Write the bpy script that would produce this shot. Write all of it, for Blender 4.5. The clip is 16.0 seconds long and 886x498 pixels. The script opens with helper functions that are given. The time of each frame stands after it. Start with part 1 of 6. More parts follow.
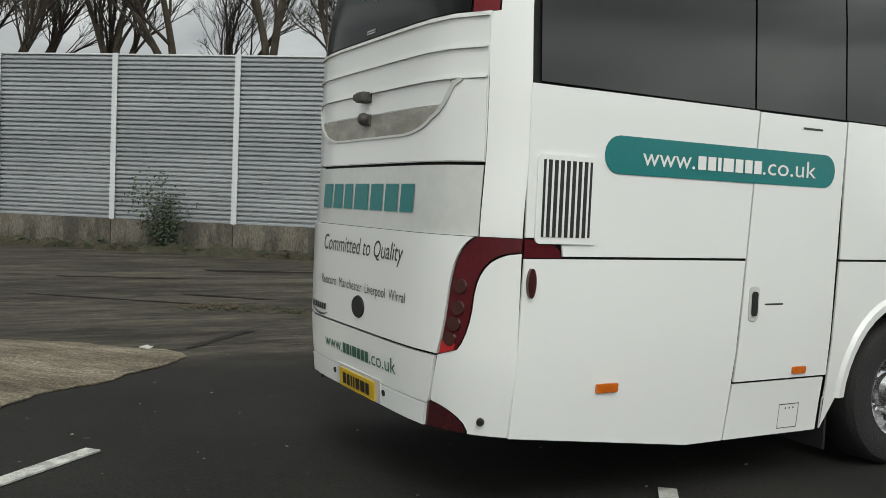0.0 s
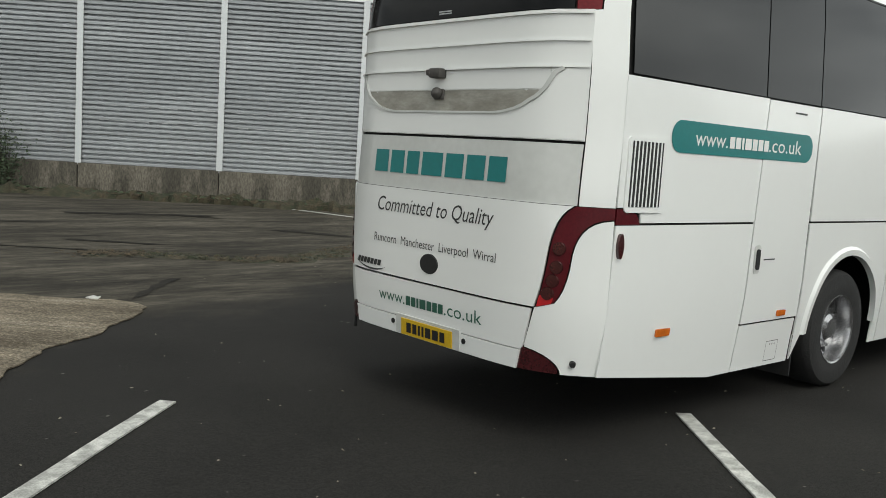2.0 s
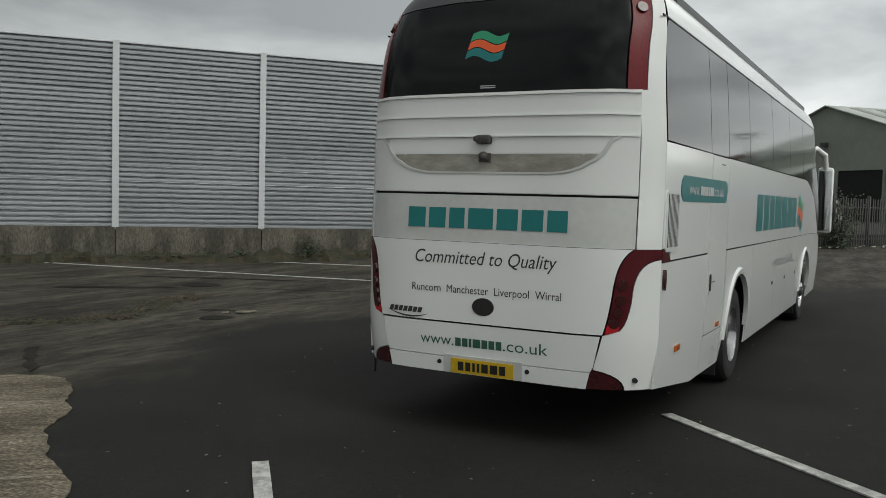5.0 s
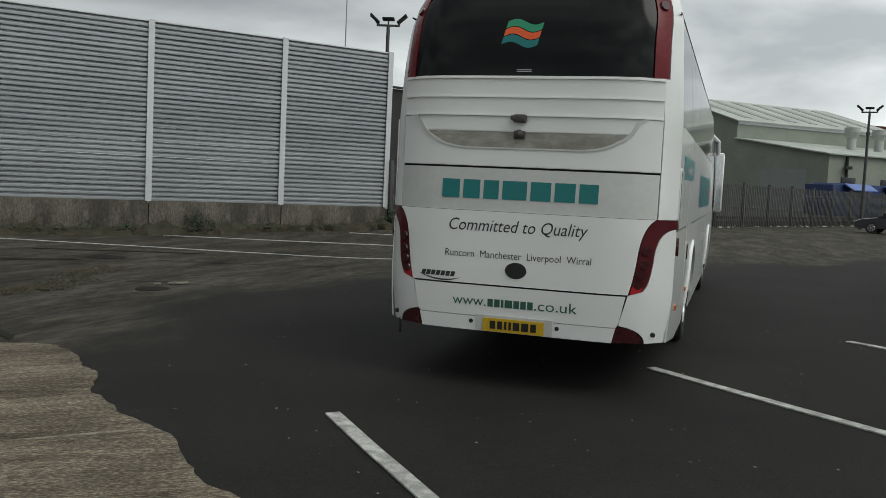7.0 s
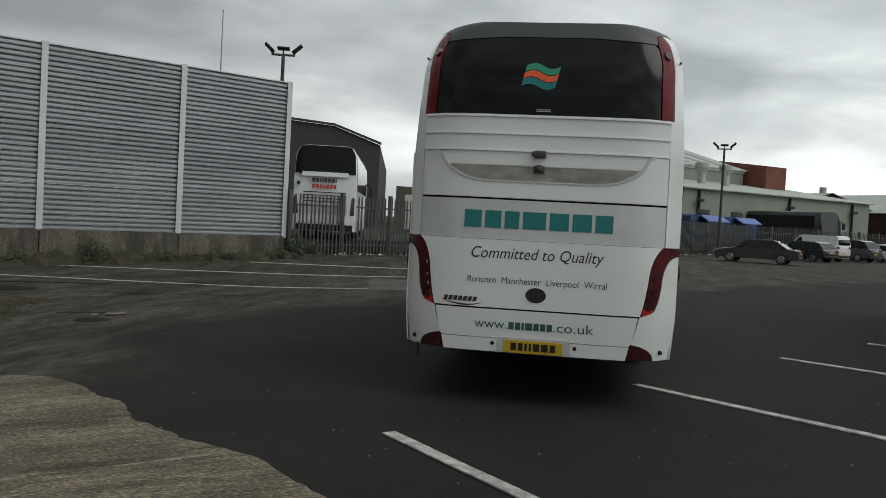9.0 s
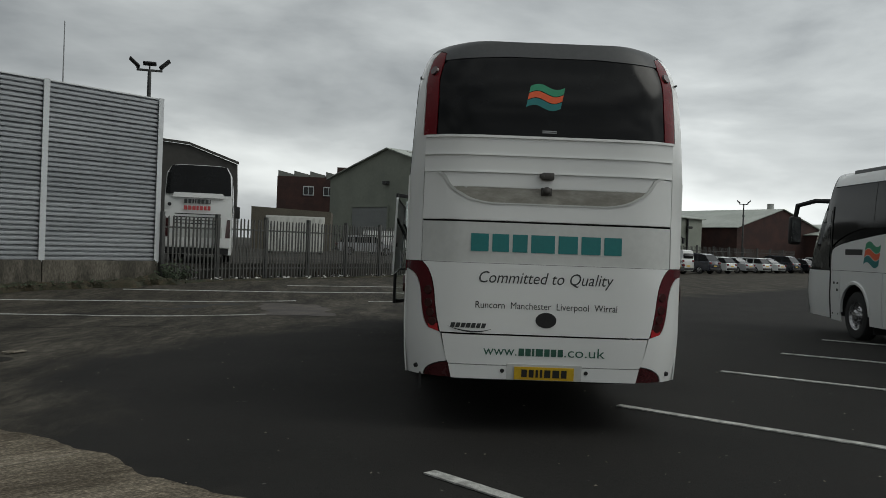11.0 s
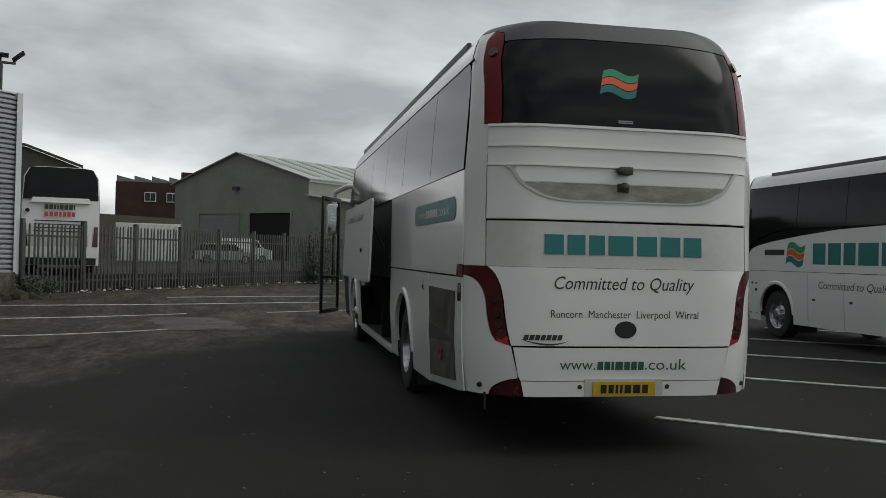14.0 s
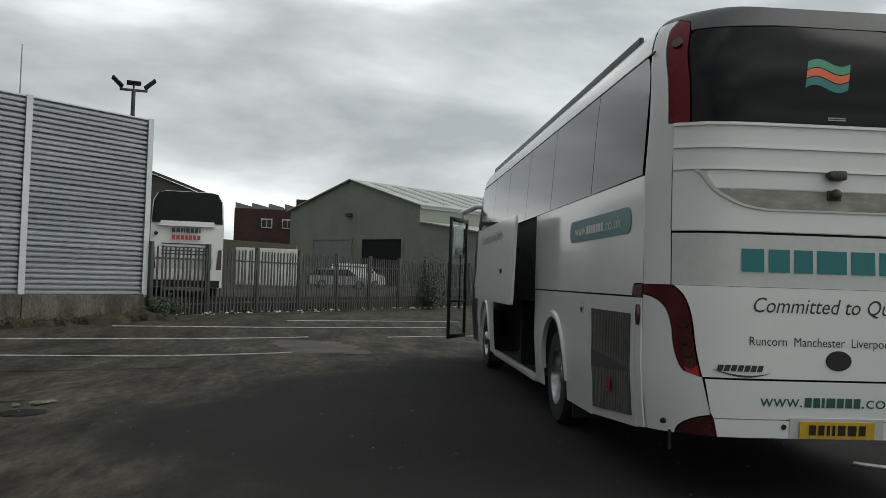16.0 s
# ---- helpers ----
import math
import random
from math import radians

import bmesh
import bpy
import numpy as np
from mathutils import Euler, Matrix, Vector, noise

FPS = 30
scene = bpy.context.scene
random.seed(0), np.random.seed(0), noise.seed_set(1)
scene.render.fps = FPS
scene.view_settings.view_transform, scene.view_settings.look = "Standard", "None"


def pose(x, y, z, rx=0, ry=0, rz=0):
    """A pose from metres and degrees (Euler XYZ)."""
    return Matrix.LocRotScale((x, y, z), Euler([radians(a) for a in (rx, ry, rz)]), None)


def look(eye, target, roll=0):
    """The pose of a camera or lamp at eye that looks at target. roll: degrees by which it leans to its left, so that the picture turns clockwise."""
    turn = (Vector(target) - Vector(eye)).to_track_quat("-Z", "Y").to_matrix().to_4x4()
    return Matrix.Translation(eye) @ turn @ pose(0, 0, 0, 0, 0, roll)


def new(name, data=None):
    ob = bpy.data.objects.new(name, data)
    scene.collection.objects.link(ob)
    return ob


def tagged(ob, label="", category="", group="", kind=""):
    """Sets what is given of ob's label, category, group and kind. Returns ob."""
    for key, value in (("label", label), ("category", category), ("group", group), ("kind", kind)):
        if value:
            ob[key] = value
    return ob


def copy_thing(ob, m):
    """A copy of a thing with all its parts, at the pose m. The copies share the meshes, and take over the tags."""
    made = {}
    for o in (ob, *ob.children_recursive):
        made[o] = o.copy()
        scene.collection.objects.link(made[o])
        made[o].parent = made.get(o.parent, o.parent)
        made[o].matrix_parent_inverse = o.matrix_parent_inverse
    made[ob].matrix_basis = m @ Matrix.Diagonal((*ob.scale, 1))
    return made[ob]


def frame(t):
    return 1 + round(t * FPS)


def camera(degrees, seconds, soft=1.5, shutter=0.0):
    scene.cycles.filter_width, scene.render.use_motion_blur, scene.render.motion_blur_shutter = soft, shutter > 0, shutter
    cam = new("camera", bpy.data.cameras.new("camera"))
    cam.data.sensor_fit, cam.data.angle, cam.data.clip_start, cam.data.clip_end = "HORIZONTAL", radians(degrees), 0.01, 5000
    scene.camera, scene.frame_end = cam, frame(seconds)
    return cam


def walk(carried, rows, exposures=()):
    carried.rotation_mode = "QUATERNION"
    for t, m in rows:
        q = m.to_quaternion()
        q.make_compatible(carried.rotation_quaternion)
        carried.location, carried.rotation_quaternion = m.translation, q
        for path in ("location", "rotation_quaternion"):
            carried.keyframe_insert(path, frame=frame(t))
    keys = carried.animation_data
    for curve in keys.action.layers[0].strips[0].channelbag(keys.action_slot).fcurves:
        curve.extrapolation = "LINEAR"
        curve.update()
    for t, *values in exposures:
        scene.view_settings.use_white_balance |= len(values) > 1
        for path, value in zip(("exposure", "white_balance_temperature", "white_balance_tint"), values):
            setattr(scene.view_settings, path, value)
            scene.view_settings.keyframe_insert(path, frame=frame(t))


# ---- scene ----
cam = camera(53.4, 16.0, soft=0.65)
# seconds, eye, target, roll
PATH = [
    (0, (0.111, -0.016, 1.695), (1.116, 1.71, 1.595), 2.4),
    (0.5, (-0.358, 0.011, 1.763), (0.705, 1.69, 1.534), 4.1),
    (1, (-0.75, 0.285, 1.724), (0.38, 1.926, 1.555), 4.0),
    (1.5, (-1.098, 0.387, 1.758), (0.167, 1.913, 1.495), 4.3),
    (2, (-1.609, 0.49, 1.813), (-0.258, 1.948, 1.594), 3.6),
    (2.5, (-1.86, 0.845, 1.77), (-0.391, 2.198, 1.659), 3.0),
    (3, (-2.299, 1.104, 1.798), (-0.686, 2.27, 1.601), 3.0),
    (3.5, (-2.726, 1.294, 1.847), (-1.054, 2.38, 1.695), 2.5),
    (4, (-3.021, 1.682, 1.812), (-1.345, 2.77, 1.739), 1.4),
    (4.5, (-3.397, 1.92, 1.846), (-1.667, 2.91, 1.685), 1.6),
    (5, (-3.789, 2.155, 1.873), (-2.012, 3.064, 1.759), 1.5),
    (7.5, (-5.301, 3.645, 1.756), (-3.38, 4.18, 1.613), 3.0),
    (8, (-5.603, 3.915, 1.775), (-3.669, 4.415, 1.69), 2.9),
    (8.5, (-5.63, 4.368, 1.72), (-3.678, 4.804, 1.735), 2.6),
    (9, (-5.721, 4.723, 1.705), (-3.741, 4.998, 1.636), 3.0),
    (11.5, (-5.305, 6.557, 1.687), (-3.313, 6.399, 1.759), 1.8),
    (12, (-5.121, 6.889, 1.641), (-3.138, 6.662, 1.769), 1.8),
    (12.5, (-5.061, 7.299, 1.674), (-3.085, 6.989, 1.677), 2.1),
    (13, (-4.849, 7.501, 1.601), (-2.884, 7.127, 1.603), 2.2),
    (13.5, (-4.519, 7.775, 1.609), (-2.560, 7.375, 1.625), 2.2),
    (14, (-4.284, 8.010, 1.617), (-2.332, 7.575, 1.631), 1.3),
    (14.5, (-3.906, 8.142, 1.619), (-1.947, 7.745, 1.689), 0.4),
    (15, (-3.534, 8.194, 1.603), (-1.573, 7.823, 1.727), 0.7),
    (15.5, (-3.479, 8.321, 1.599), (-1.5, 8.04, 1.668), 0.7),
    (16, (-3.448, 8.344, 1.521), (-1.459, 8.149, 1.591), 1.8),
]
EXPOSURES = [(0.0, 0.36, 6600, 4.5), (0.5, 0.52, 6600, 4.5), (1.5, 0.48, 6600, 4.5), (3.5, 0.18, 6650, 4.5), (4.0, 0.16, 6650, 4.5), (4.5, 0.0, 6600, 4.5), (5.0, -0.14, 6550, 4.5), (8.0, -0.24, 6450, 4.5), (8.5, -0.42, 6450, 4.5), (9.0, -0.42, 6450, 4.5), (11.5, -0.72, 6450, 5), (12.0, -0.70, 6450, 5), (12.5, -0.50, 6450, 5.5), (14.0, -0.50, 6450, 5.5), (15.0, -0.56, 6450, 5.5), (15.5, -0.38, 6450, 5), (16.0, -0.32, 6450, 5)]
walk(cam, [(t, look(eye, target, roll)) for t, eye, target, roll in PATH], EXPOSURES)

# ---- daylight: overcast sky, a faint wide sun behind the camera ----
SUN_AZ, SUN_EL = 248.0, 48.0  # degrees, from +x towards +y


def make_world():
    world = bpy.data.worlds.new("overcast_sky")
    scene.world = world
    world.use_nodes = True
    nt = world.node_tree
    nt.nodes.clear()
    out = nt.nodes.new("ShaderNodeOutputWorld")
    bg = nt.nodes.new("ShaderNodeBackground")
    sky = nt.nodes.new("ShaderNodeTexSky")
    sky.sky_type = "NISHITA"
    sky.sun_disc = False
    sky.sun_elevation = radians(SUN_EL)
    sky.sun_rotation = radians(90 - SUN_AZ)
    sky.dust_density, sky.air_density = 4.0, 1.0
    co = nt.nodes.new("ShaderNodeTexCoord")
    mp = nt.nodes.new("ShaderNodeMapping")
    mp.inputs["Scale"].default_value = (1.0, 1.0, 3.2)
    n1 = nt.nodes.new("ShaderNodeTexNoise")
    n1.inputs["Scale"].default_value, n1.inputs["Detail"].default_value, n1.inputs["Roughness"].default_value = 2.6, 8, 0.50
    n1.inputs["Distortion"].default_value = 0.2
    ramp = nt.nodes.new("ShaderNodeValToRGB")
    r = ramp.color_ramp
    r.elements[0].position, r.elements[0].color = 0.33, (4.0, 4.15, 4.35, 1)
    r.elements[1].position, r.elements[1].color = 0.68, (12.5, 12.6, 12.6, 1)
    e = r.elements.new(0.50)
    e.color = (6.9, 7.05, 7.2, 1)
    mix = nt.nodes.new("ShaderNodeMix")
    mix.data_type = "RGBA"
    mix.inputs["Factor"].default_value = 0.92
    bg.inputs["Strength"].default_value = 0.10
    L = nt.links.new
    L(co.outputs["Generated"], mp.inputs["Vector"])
    L(mp.outputs["Vector"], n1.inputs["Vector"])
    L(n1.outputs["Fac"], ramp.inputs["Fac"])
    L(sky.outputs["Color"], mix.inputs[6])
    gr = nt.nodes.new("ShaderNodeMapRange")  # the cloud is thinner, so brighter, towards the sun
    gr.inputs["From Min"].default_value, gr.inputs["From Max"].default_value = -0.9, 0.8
    gr.inputs["To Min"].default_value, gr.inputs["To Max"].default_value = 0.50, 1.65
    dot = nt.nodes.new("ShaderNodeVectorMath")
    dot.operation = "DOT_PRODUCT"
    dot.inputs[1].default_value = (0.42, -0.90, 0.10)
    L(co.outputs["Generated"], dot.inputs[0])
    L(dot.outputs["Value"], gr.inputs["Value"])
    mu = nt.nodes.new("ShaderNodeMix")
    mu.data_type, mu.blend_type = "RGBA", "MULTIPLY"
    mu.inputs["Factor"].default_value = 1.0
    L(ramp.outputs["Color"], mu.inputs[6])
    L(gr.outputs["Result"], mu.inputs[7])
    L(mu.outputs[2], mix.inputs[7])
    L(mix.outputs[2], bg.inputs["Color"])
    L(bg.outputs["Background"], out.inputs["Surface"])


make_world()
sun = new("sun", bpy.data.lights.new("sun", "SUN"))
sun.data.energy, sun.data.angle, sun.data.color = 0.85, radians(30), (1.0, 0.97, 0.92)
sun_from = Vector((math.cos(radians(SUN_AZ)) * math.cos(radians(SUN_EL)), math.sin(radians(SUN_AZ)) * math.cos(radians(SUN_EL)), math.sin(radians(SUN_EL))))
sun.matrix_world = look(sun_from * 50, (0, 0, 0))

# ---- materials ----
MATS = {}


def mat(name, color, rough=0.6, metal=0.0, var=0.15, scale=6.0, fine=80.0, bump=0.0, bump_scale=None, color2=None, spec=0.5, coat=0.0, stretch=(1, 1, 1), rand=0.0, turn=0.0):
    """A surface with two scales of variation: broad stains between color and color2, and fine grain."""
    if name in MATS:
        return MATS[name]
    m = bpy.data.materials.new(name)
    m.use_nodes = True
    nt = m.node_tree
    b = nt.nodes["Principled BSDF"]
    L = nt.links.new
    co = nt.nodes.new("ShaderNodeTexCoord")
    mp = nt.nodes.new("ShaderNodeMapping")
    mp.inputs["Scale"].default_value = stretch
    mp.inputs["Rotation"].default_value = (0, 0, radians(-turn))
    L(co.outputs["Object"], mp.inputs["Vector"])
    n1 = nt.nodes.new("ShaderNodeTexNoise")
    n1.inputs["Scale"].default_value, n1.inputs["Detail"].default_value, n1.inputs["Roughness"].default_value = scale, 6, 0.6
    n2 = nt.nodes.new("ShaderNodeTexNoise")
    n2.inputs["Scale"].default_value, n2.inputs["Detail"].default_value = fine, 3
    L(mp.outputs["Vector"], n1.inputs["Vector"])
    L(mp.outputs["Vector"], n2.inputs["Vector"])
    c2 = color2 or tuple(c * (1 - var) for c in color)
    ramp = nt.nodes.new("ShaderNodeValToRGB")
    ramp.color_ramp.elements[0].position, ramp.color_ramp.elements[1].position = 0.36, 0.66
    ramp.color_ramp.elements[0].color, ramp.color_ramp.elements[1].color = (*c2, 1), (*color, 1)
    ramp.color_ramp.interpolation = "EASE"
    L(n1.outputs["Fac"], ramp.inputs["Fac"])
    mul = nt.nodes.new("ShaderNodeMix")
    mul.data_type, mul.blend_type = "RGBA", "MULTIPLY"
    mul.inputs["Factor"].default_value = 1.0
    mr = nt.nodes.new("ShaderNodeMapRange")
    mr.inputs["From Min"].default_value, mr.inputs["From Max"].default_value = 0.3, 0.7
    mr.inputs["To Min"].default_value, mr.inputs["To Max"].default_value = 1 - var, 1 + var * 0.5
    L(n2.outputs["Fac"], mr.inputs["Value"])
    L(ramp.outputs["Color"], mul.inputs[6])
    L(mr.outputs["Result"], mul.inputs[7])
    last = mul.outputs[2]
    if rand:
        oi = nt.nodes.new("ShaderNodeObjectInfo")
        m2 = nt.nodes.new("ShaderNodeMapRange")
        m2.inputs["To Min"].default_value, m2.inputs["To Max"].default_value = 1 - rand, 1 + rand
        L(oi.outputs["Random"], m2.inputs["Value"])
        mm = nt.nodes.new("ShaderNodeMix")
        mm.data_type, mm.blend_type = "RGBA", "MULTIPLY"
        mm.inputs["Factor"].default_value = 1.0
        L(last, mm.inputs[6])
        L(m2.outputs["Result"], mm.inputs[7])
        last = mm.outputs[2]
    L(last, b.inputs["Base Color"])
    b.inputs["Metallic"].default_value = metal
    b.inputs["Specular IOR Level"].default_value = spec
    b.inputs["Coat Weight"].default_value = coat
    b.inputs["Coat Roughness"].default_value = 0.08
    rr = nt.nodes.new("ShaderNodeMapRange")
    rr.inputs["To Min"].default_value, rr.inputs["To Max"].default_value = max(0.02, rough - 0.08), min(1, rough + 0.08)
    L(n1.outputs["Fac"], rr.inputs["Value"])
    if var > 0.01:
        L(rr.outputs["Result"], b.inputs["Roughness"])
    else:
        b.inputs["Roughness"].default_value = rough
    if bump:
        bp = nt.nodes.new("ShaderNodeBump")
        bp.inputs["Strength"].default_value = bump
        bp.inputs["Distance"].default_value = 0.02
        nb = n2
        if bump_scale:
            nb = nt.nodes.new("ShaderNodeTexNoise")
            nb.inputs["Scale"].default_value, nb.inputs["Detail"].default_value = bump_scale, 4
            L(mp.outputs["Vector"], nb.inputs["Vector"])
        L(nb.outputs["Fac"], bp.inputs["Height"])
        L(bp.outputs["Normal"], b.inputs["Normal"])
    MATS[name] = m
    return m


def glass_dark(name, color=(0.012, 0.014, 0.015), rough=0.04, wob=0.0):
    """Tinted coach glazing, nearly opaque, mirror-smooth."""
    m = mat(name, color, rough=0.04, var=0.3, scale=0.8, fine=30, bump=wob, bump_scale=1.2, spec=0.30)
    return m


OLD = mat("tarmac_old", (0.075, 0.070, 0.060), 0.95, var=0.30, scale=0.35, fine=60, bump=0.5, color2=(0.036, 0.034, 0.030), spec=0.15)
GRIT = mat("pale_grit", (0.30, 0.27, 0.22), 0.95, var=0.4, scale=3.0, fine=40.0, color2=(0.12, 0.105, 0.08), spec=0.15)
STAIN = mat("tar_stain", (0.026, 0.024, 0.020), 0.93, var=0.35, scale=2.0, fine=45.0, bump=0.5, color2=(0.014, 0.013, 0.011), spec=0.15)
KERB = mat("base_concrete", (0.145, 0.130, 0.104), 0.92, var=0.45, scale=1.6, fine=30, bump=0.5, color2=(0.055, 0.050, 0.038), stretch=(1, 1, 0.35))
LINE = mat("road_paint", (0.60, 0.60, 0.565), 0.85, var=0.3, scale=7, fine=90, bump=0.3, color2=(0.30, 0.30, 0.28))
ALU = mat("barrier_panel", (0.36, 0.375, 0.39), 0.45, metal=0.3, var=0.14, scale=0.45, fine=20, color2=(0.275, 0.29, 0.305), rand=0.07, stretch=(0.25, 1, 1))
POST = mat("barrier_post", (0.60, 0.62, 0.63), 0.5, metal=0.2, var=0.08, scale=1.0, fine=30)
WHITE = mat("white_paint", (0.76, 0.77, 0.755), 0.26, var=0.004, scale=0.8, fine=14, color2=(0.750, 0.760, 0.744), coat=0.5)
# grey-white fittings; also the white engine lid with its shade painted in
GREYWHITE = mat("grey_white_and_shaded_white_paint", (0.56, 0.57, 0.55), 0.3, var=0.04, scale=1.2, fine=18, color2=(0.50, 0.51, 0.49), coat=0.4)
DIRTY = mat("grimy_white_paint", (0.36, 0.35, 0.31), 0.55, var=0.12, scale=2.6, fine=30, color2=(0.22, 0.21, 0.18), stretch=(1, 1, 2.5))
ROOFGREY = mat("roof_grey", (0.050, 0.053, 0.055), 0.42, var=0.12, scale=1.5, fine=30)
BLACK = mat("black_rubber_and_opening_shade", (0.012, 0.012, 0.012), 0.6, var=0.3, scale=4, fine=40)
UNDER_AND_SHADE = mat("underbody_and_bay_shade", (0.010, 0.010, 0.010), 0.85, var=0.4, scale=4, fine=30)
GLASS = glass_dark("coach_glass", (0.008, 0.009, 0.0095))
REARGLASS = mat("rear_glass", (0.006, 0.0065, 0.007), 0.12, var=0.4, scale=1.5, fine=9, spec=0.22)
DOORGLASS = mat("door_glass", (0.10, 0.105, 0.10), 0.08, var=0.5, scale=2.2, fine=9, color2=(0.02, 0.02, 0.02), spec=0.4)
FOG = mat("fog_lens", (0.055, 0.010, 0.012), 0.25, var=0.2, scale=5, fine=60, coat=0.4)
TAIL = mat("maroon_lens", (0.085, 0.007, 0.011), 0.24, var=0.15, scale=5, fine=60, spec=0.3)
RED = mat("red_lens", (0.155, 0.008, 0.013), 0.26, var=0.15, scale=5, fine=60, spec=0.25)
LENS = mat("dark_red_lens", (0.05, 0.010, 0.010), 0.12, var=0.2, scale=5, fine=60, coat=0.6)
LENSBRIGHT = mat("bright_red_lens", (0.45, 0.015, 0.02), 0.2, var=0.1, scale=5, fine=60, coat=0.6)
TEAL = mat("teal_vinyl", (0.006, 0.165, 0.165), 0.35, var=0.05, scale=3, fine=30)
VGREEN = mat("green_vinyl", (0.02, 0.26, 0.13), 0.35, var=0.05, scale=3, fine=30)
VORANGE = mat("orange_vinyl", (0.72, 0.10, 0.02), 0.35, var=0.05, scale=3, fine=30)
INK = mat("grey_lettering", (0.030, 0.032, 0.032), 0.5, var=0.1, scale=3, fine=30)
GREENINK = mat("green_lettering", (0.03, 0.11, 0.075), 0.5, var=0.1, scale=3, fine=30)
SILVERINK = mat("silver_lettering", (0.33, 0.34, 0.35), 0.4, var=0.05, scale=3, fine=30)
PLATE = mat("yellow_plate", (0.62, 0.40, 0.02), 0.4, var=0.1, scale=5, fine=50)
ORANGE = mat("amber_lens", (0.62, 0.14, 0.01), 0.25, var=0.15, scale=20, fine=90, coat=0.5)
TYRE = mat("tyre_rubber", (0.018, 0.018, 0.018), 0.8, var=0.25, scale=6, fine=60, bump=0.3)
RIM = mat("polished_rim", (0.48, 0.48, 0.49), 0.24, metal=0.9, var=0.12, scale=8, fine=50)
GALV = mat("galvanised_steel", (0.085, 0.088, 0.086), 0.6, metal=0.3, var=0.25, scale=3, fine=40, color2=(0.05, 0.052, 0.05))
CHROME = mat("mirror_glass", (0.55, 0.57, 0.58), 0.05, metal=1.0, var=0.03, scale=2, fine=20)


def yard_tarmac():
    """Newer dark tarmac that meets the old worn surface along a ragged line; stones, stains, patches."""
    m = bpy.data.materials.new("yard_tarmac")
    m.use_nodes = True
    nt = m.node_tree
    L = nt.links.new
    b = nt.nodes["Principled BSDF"]
    co = nt.nodes.new("ShaderNodeTexCoord")

    def tex(scale, detail=5, stretch=(1, 1, 1), turn=0.0, rough=0.6):
        mp = nt.nodes.new("ShaderNodeMapping")
        mp.inputs["Scale"].default_value, mp.inputs["Rotation"].default_value = stretch, (0, 0, radians(turn))
        n = nt.nodes.new("ShaderNodeTexNoise")
        n.inputs["Scale"].default_value, n.inputs["Detail"].default_value, n.inputs["Roughness"].default_value = scale, detail, rough
        L(co.outputs["Object"], mp.inputs["Vector"])
        L(mp.outputs["Vector"], n.inputs["Vector"])
        return n.outputs["Fac"]

    def ramp(fac, *stops):
        r = nt.nodes.new("ShaderNodeValToRGB")
        e = r.color_ramp.elements
        while len(e) < len(stops):
            e.new(0.5)
        for s, (p, c) in zip(e, stops):
            s.position, s.color = p, (*c, 1)
        L(fac, r.inputs["Fac"])
        return r.outputs["Color"]

    def math_node(op, a, c):
        n = nt.nodes.new("ShaderNodeMath")
        n.operation = op
        for k, v in ((0, a), (1, c)):
            if isinstance(v, (int, float)):
                n.inputs[k].default_value = v
            else:
                L(v, n.inputs[k])
        return n.outputs[0]

    def mixc(fac, a, c, mode="MIX"):
        n = nt.nodes.new("ShaderNodeMix")
        n.data_type, n.blend_type = "RGBA", mode
        if isinstance(fac, (int, float)):
            n.inputs["Factor"].default_value = fac
        else:
            L(fac, n.inputs["Factor"])
        for k, v in ((6, a), (7, c)):
            if isinstance(v, tuple):
                n.inputs[k].default_value = (*v, 1)
            else:
                L(v, n.inputs[k])
        return n.outputs[2]
    sep = nt.nodes.new("ShaderNodeSeparateXYZ")
    L(co.outputs["Object"], sep.inputs["Vector"])
    across = math_node("ADD", math_node("MULTIPLY", sep.outputs["X"], 0.62), math_node("MULTIPLY", sep.outputs["Y"], 0.785))
    near = math_node("ADD", math_node("MULTIPLY", sep.outputs["X"], -0.42), math_node("MULTIPLY", sep.outputs["Y"], 0.906))
    both = math_node("MAXIMUM", math_node("SUBTRACT", across, 14.0), math_node("SUBTRACT", near, 7.5))
    edge = math_node("ADD", both, math_node("MULTIPLY", math_node("SUBTRACT", tex(0.4, 6), 0.5), 4.5))
    mr = nt.nodes.new("ShaderNodeMapRange")
    mr.inputs["From Min"].default_value, mr.inputs["From Max"].default_value = -0.7, 0.6
    L(edge, mr.inputs["Value"])
    new_c = ramp(tex(0.5, 6), (0.32, (0.0160, 0.0152, 0.0140)), (0.70, (0.0255, 0.0242, 0.0222)))
    old_c = ramp(tex(0.9, 7, (0.35, 1.4, 1), -38, 0.75), (0.34, (0.020, 0.0182, 0.0150)), (0.49, (0.046, 0.0415, 0.0335)), (0.66, (0.092, 0.083, 0.068)))
    old_c = mixc(1.0, old_c, ramp(tex(5.0, 8, (0.5, 1.3, 1), -38, 0.75), (0.36, (0.58, 0.58, 0.57)), (0.62, (1.45, 1.44, 1.40))), "MULTIPLY")
    base = mixc(mr.outputs["Result"], new_c, old_c)
    stones = ramp(tex(95, 2), (0.38, (0.62, 0.62, 0.62)), (0.66, (1.35, 1.35, 1.33)))
    base = mixc(1.0, base, stones, "MULTIPLY")
    spots = ramp(tex(11, 1), (0.77, (0, 0, 0)), (0.80, (1, 1, 1)))
    base = mixc(spots, base, (0.11, 0.105, 0.095))
    L(base, b.inputs["Base Color"])
    b.inputs["Roughness"].default_value = 0.93
    b.inputs["Specular IOR Level"].default_value = 0.18
    bp = nt.nodes.new("ShaderNodeBump")
    bp.inputs["Strength"].default_value, bp.inputs["Distance"].default_value = 0.5, 0.012
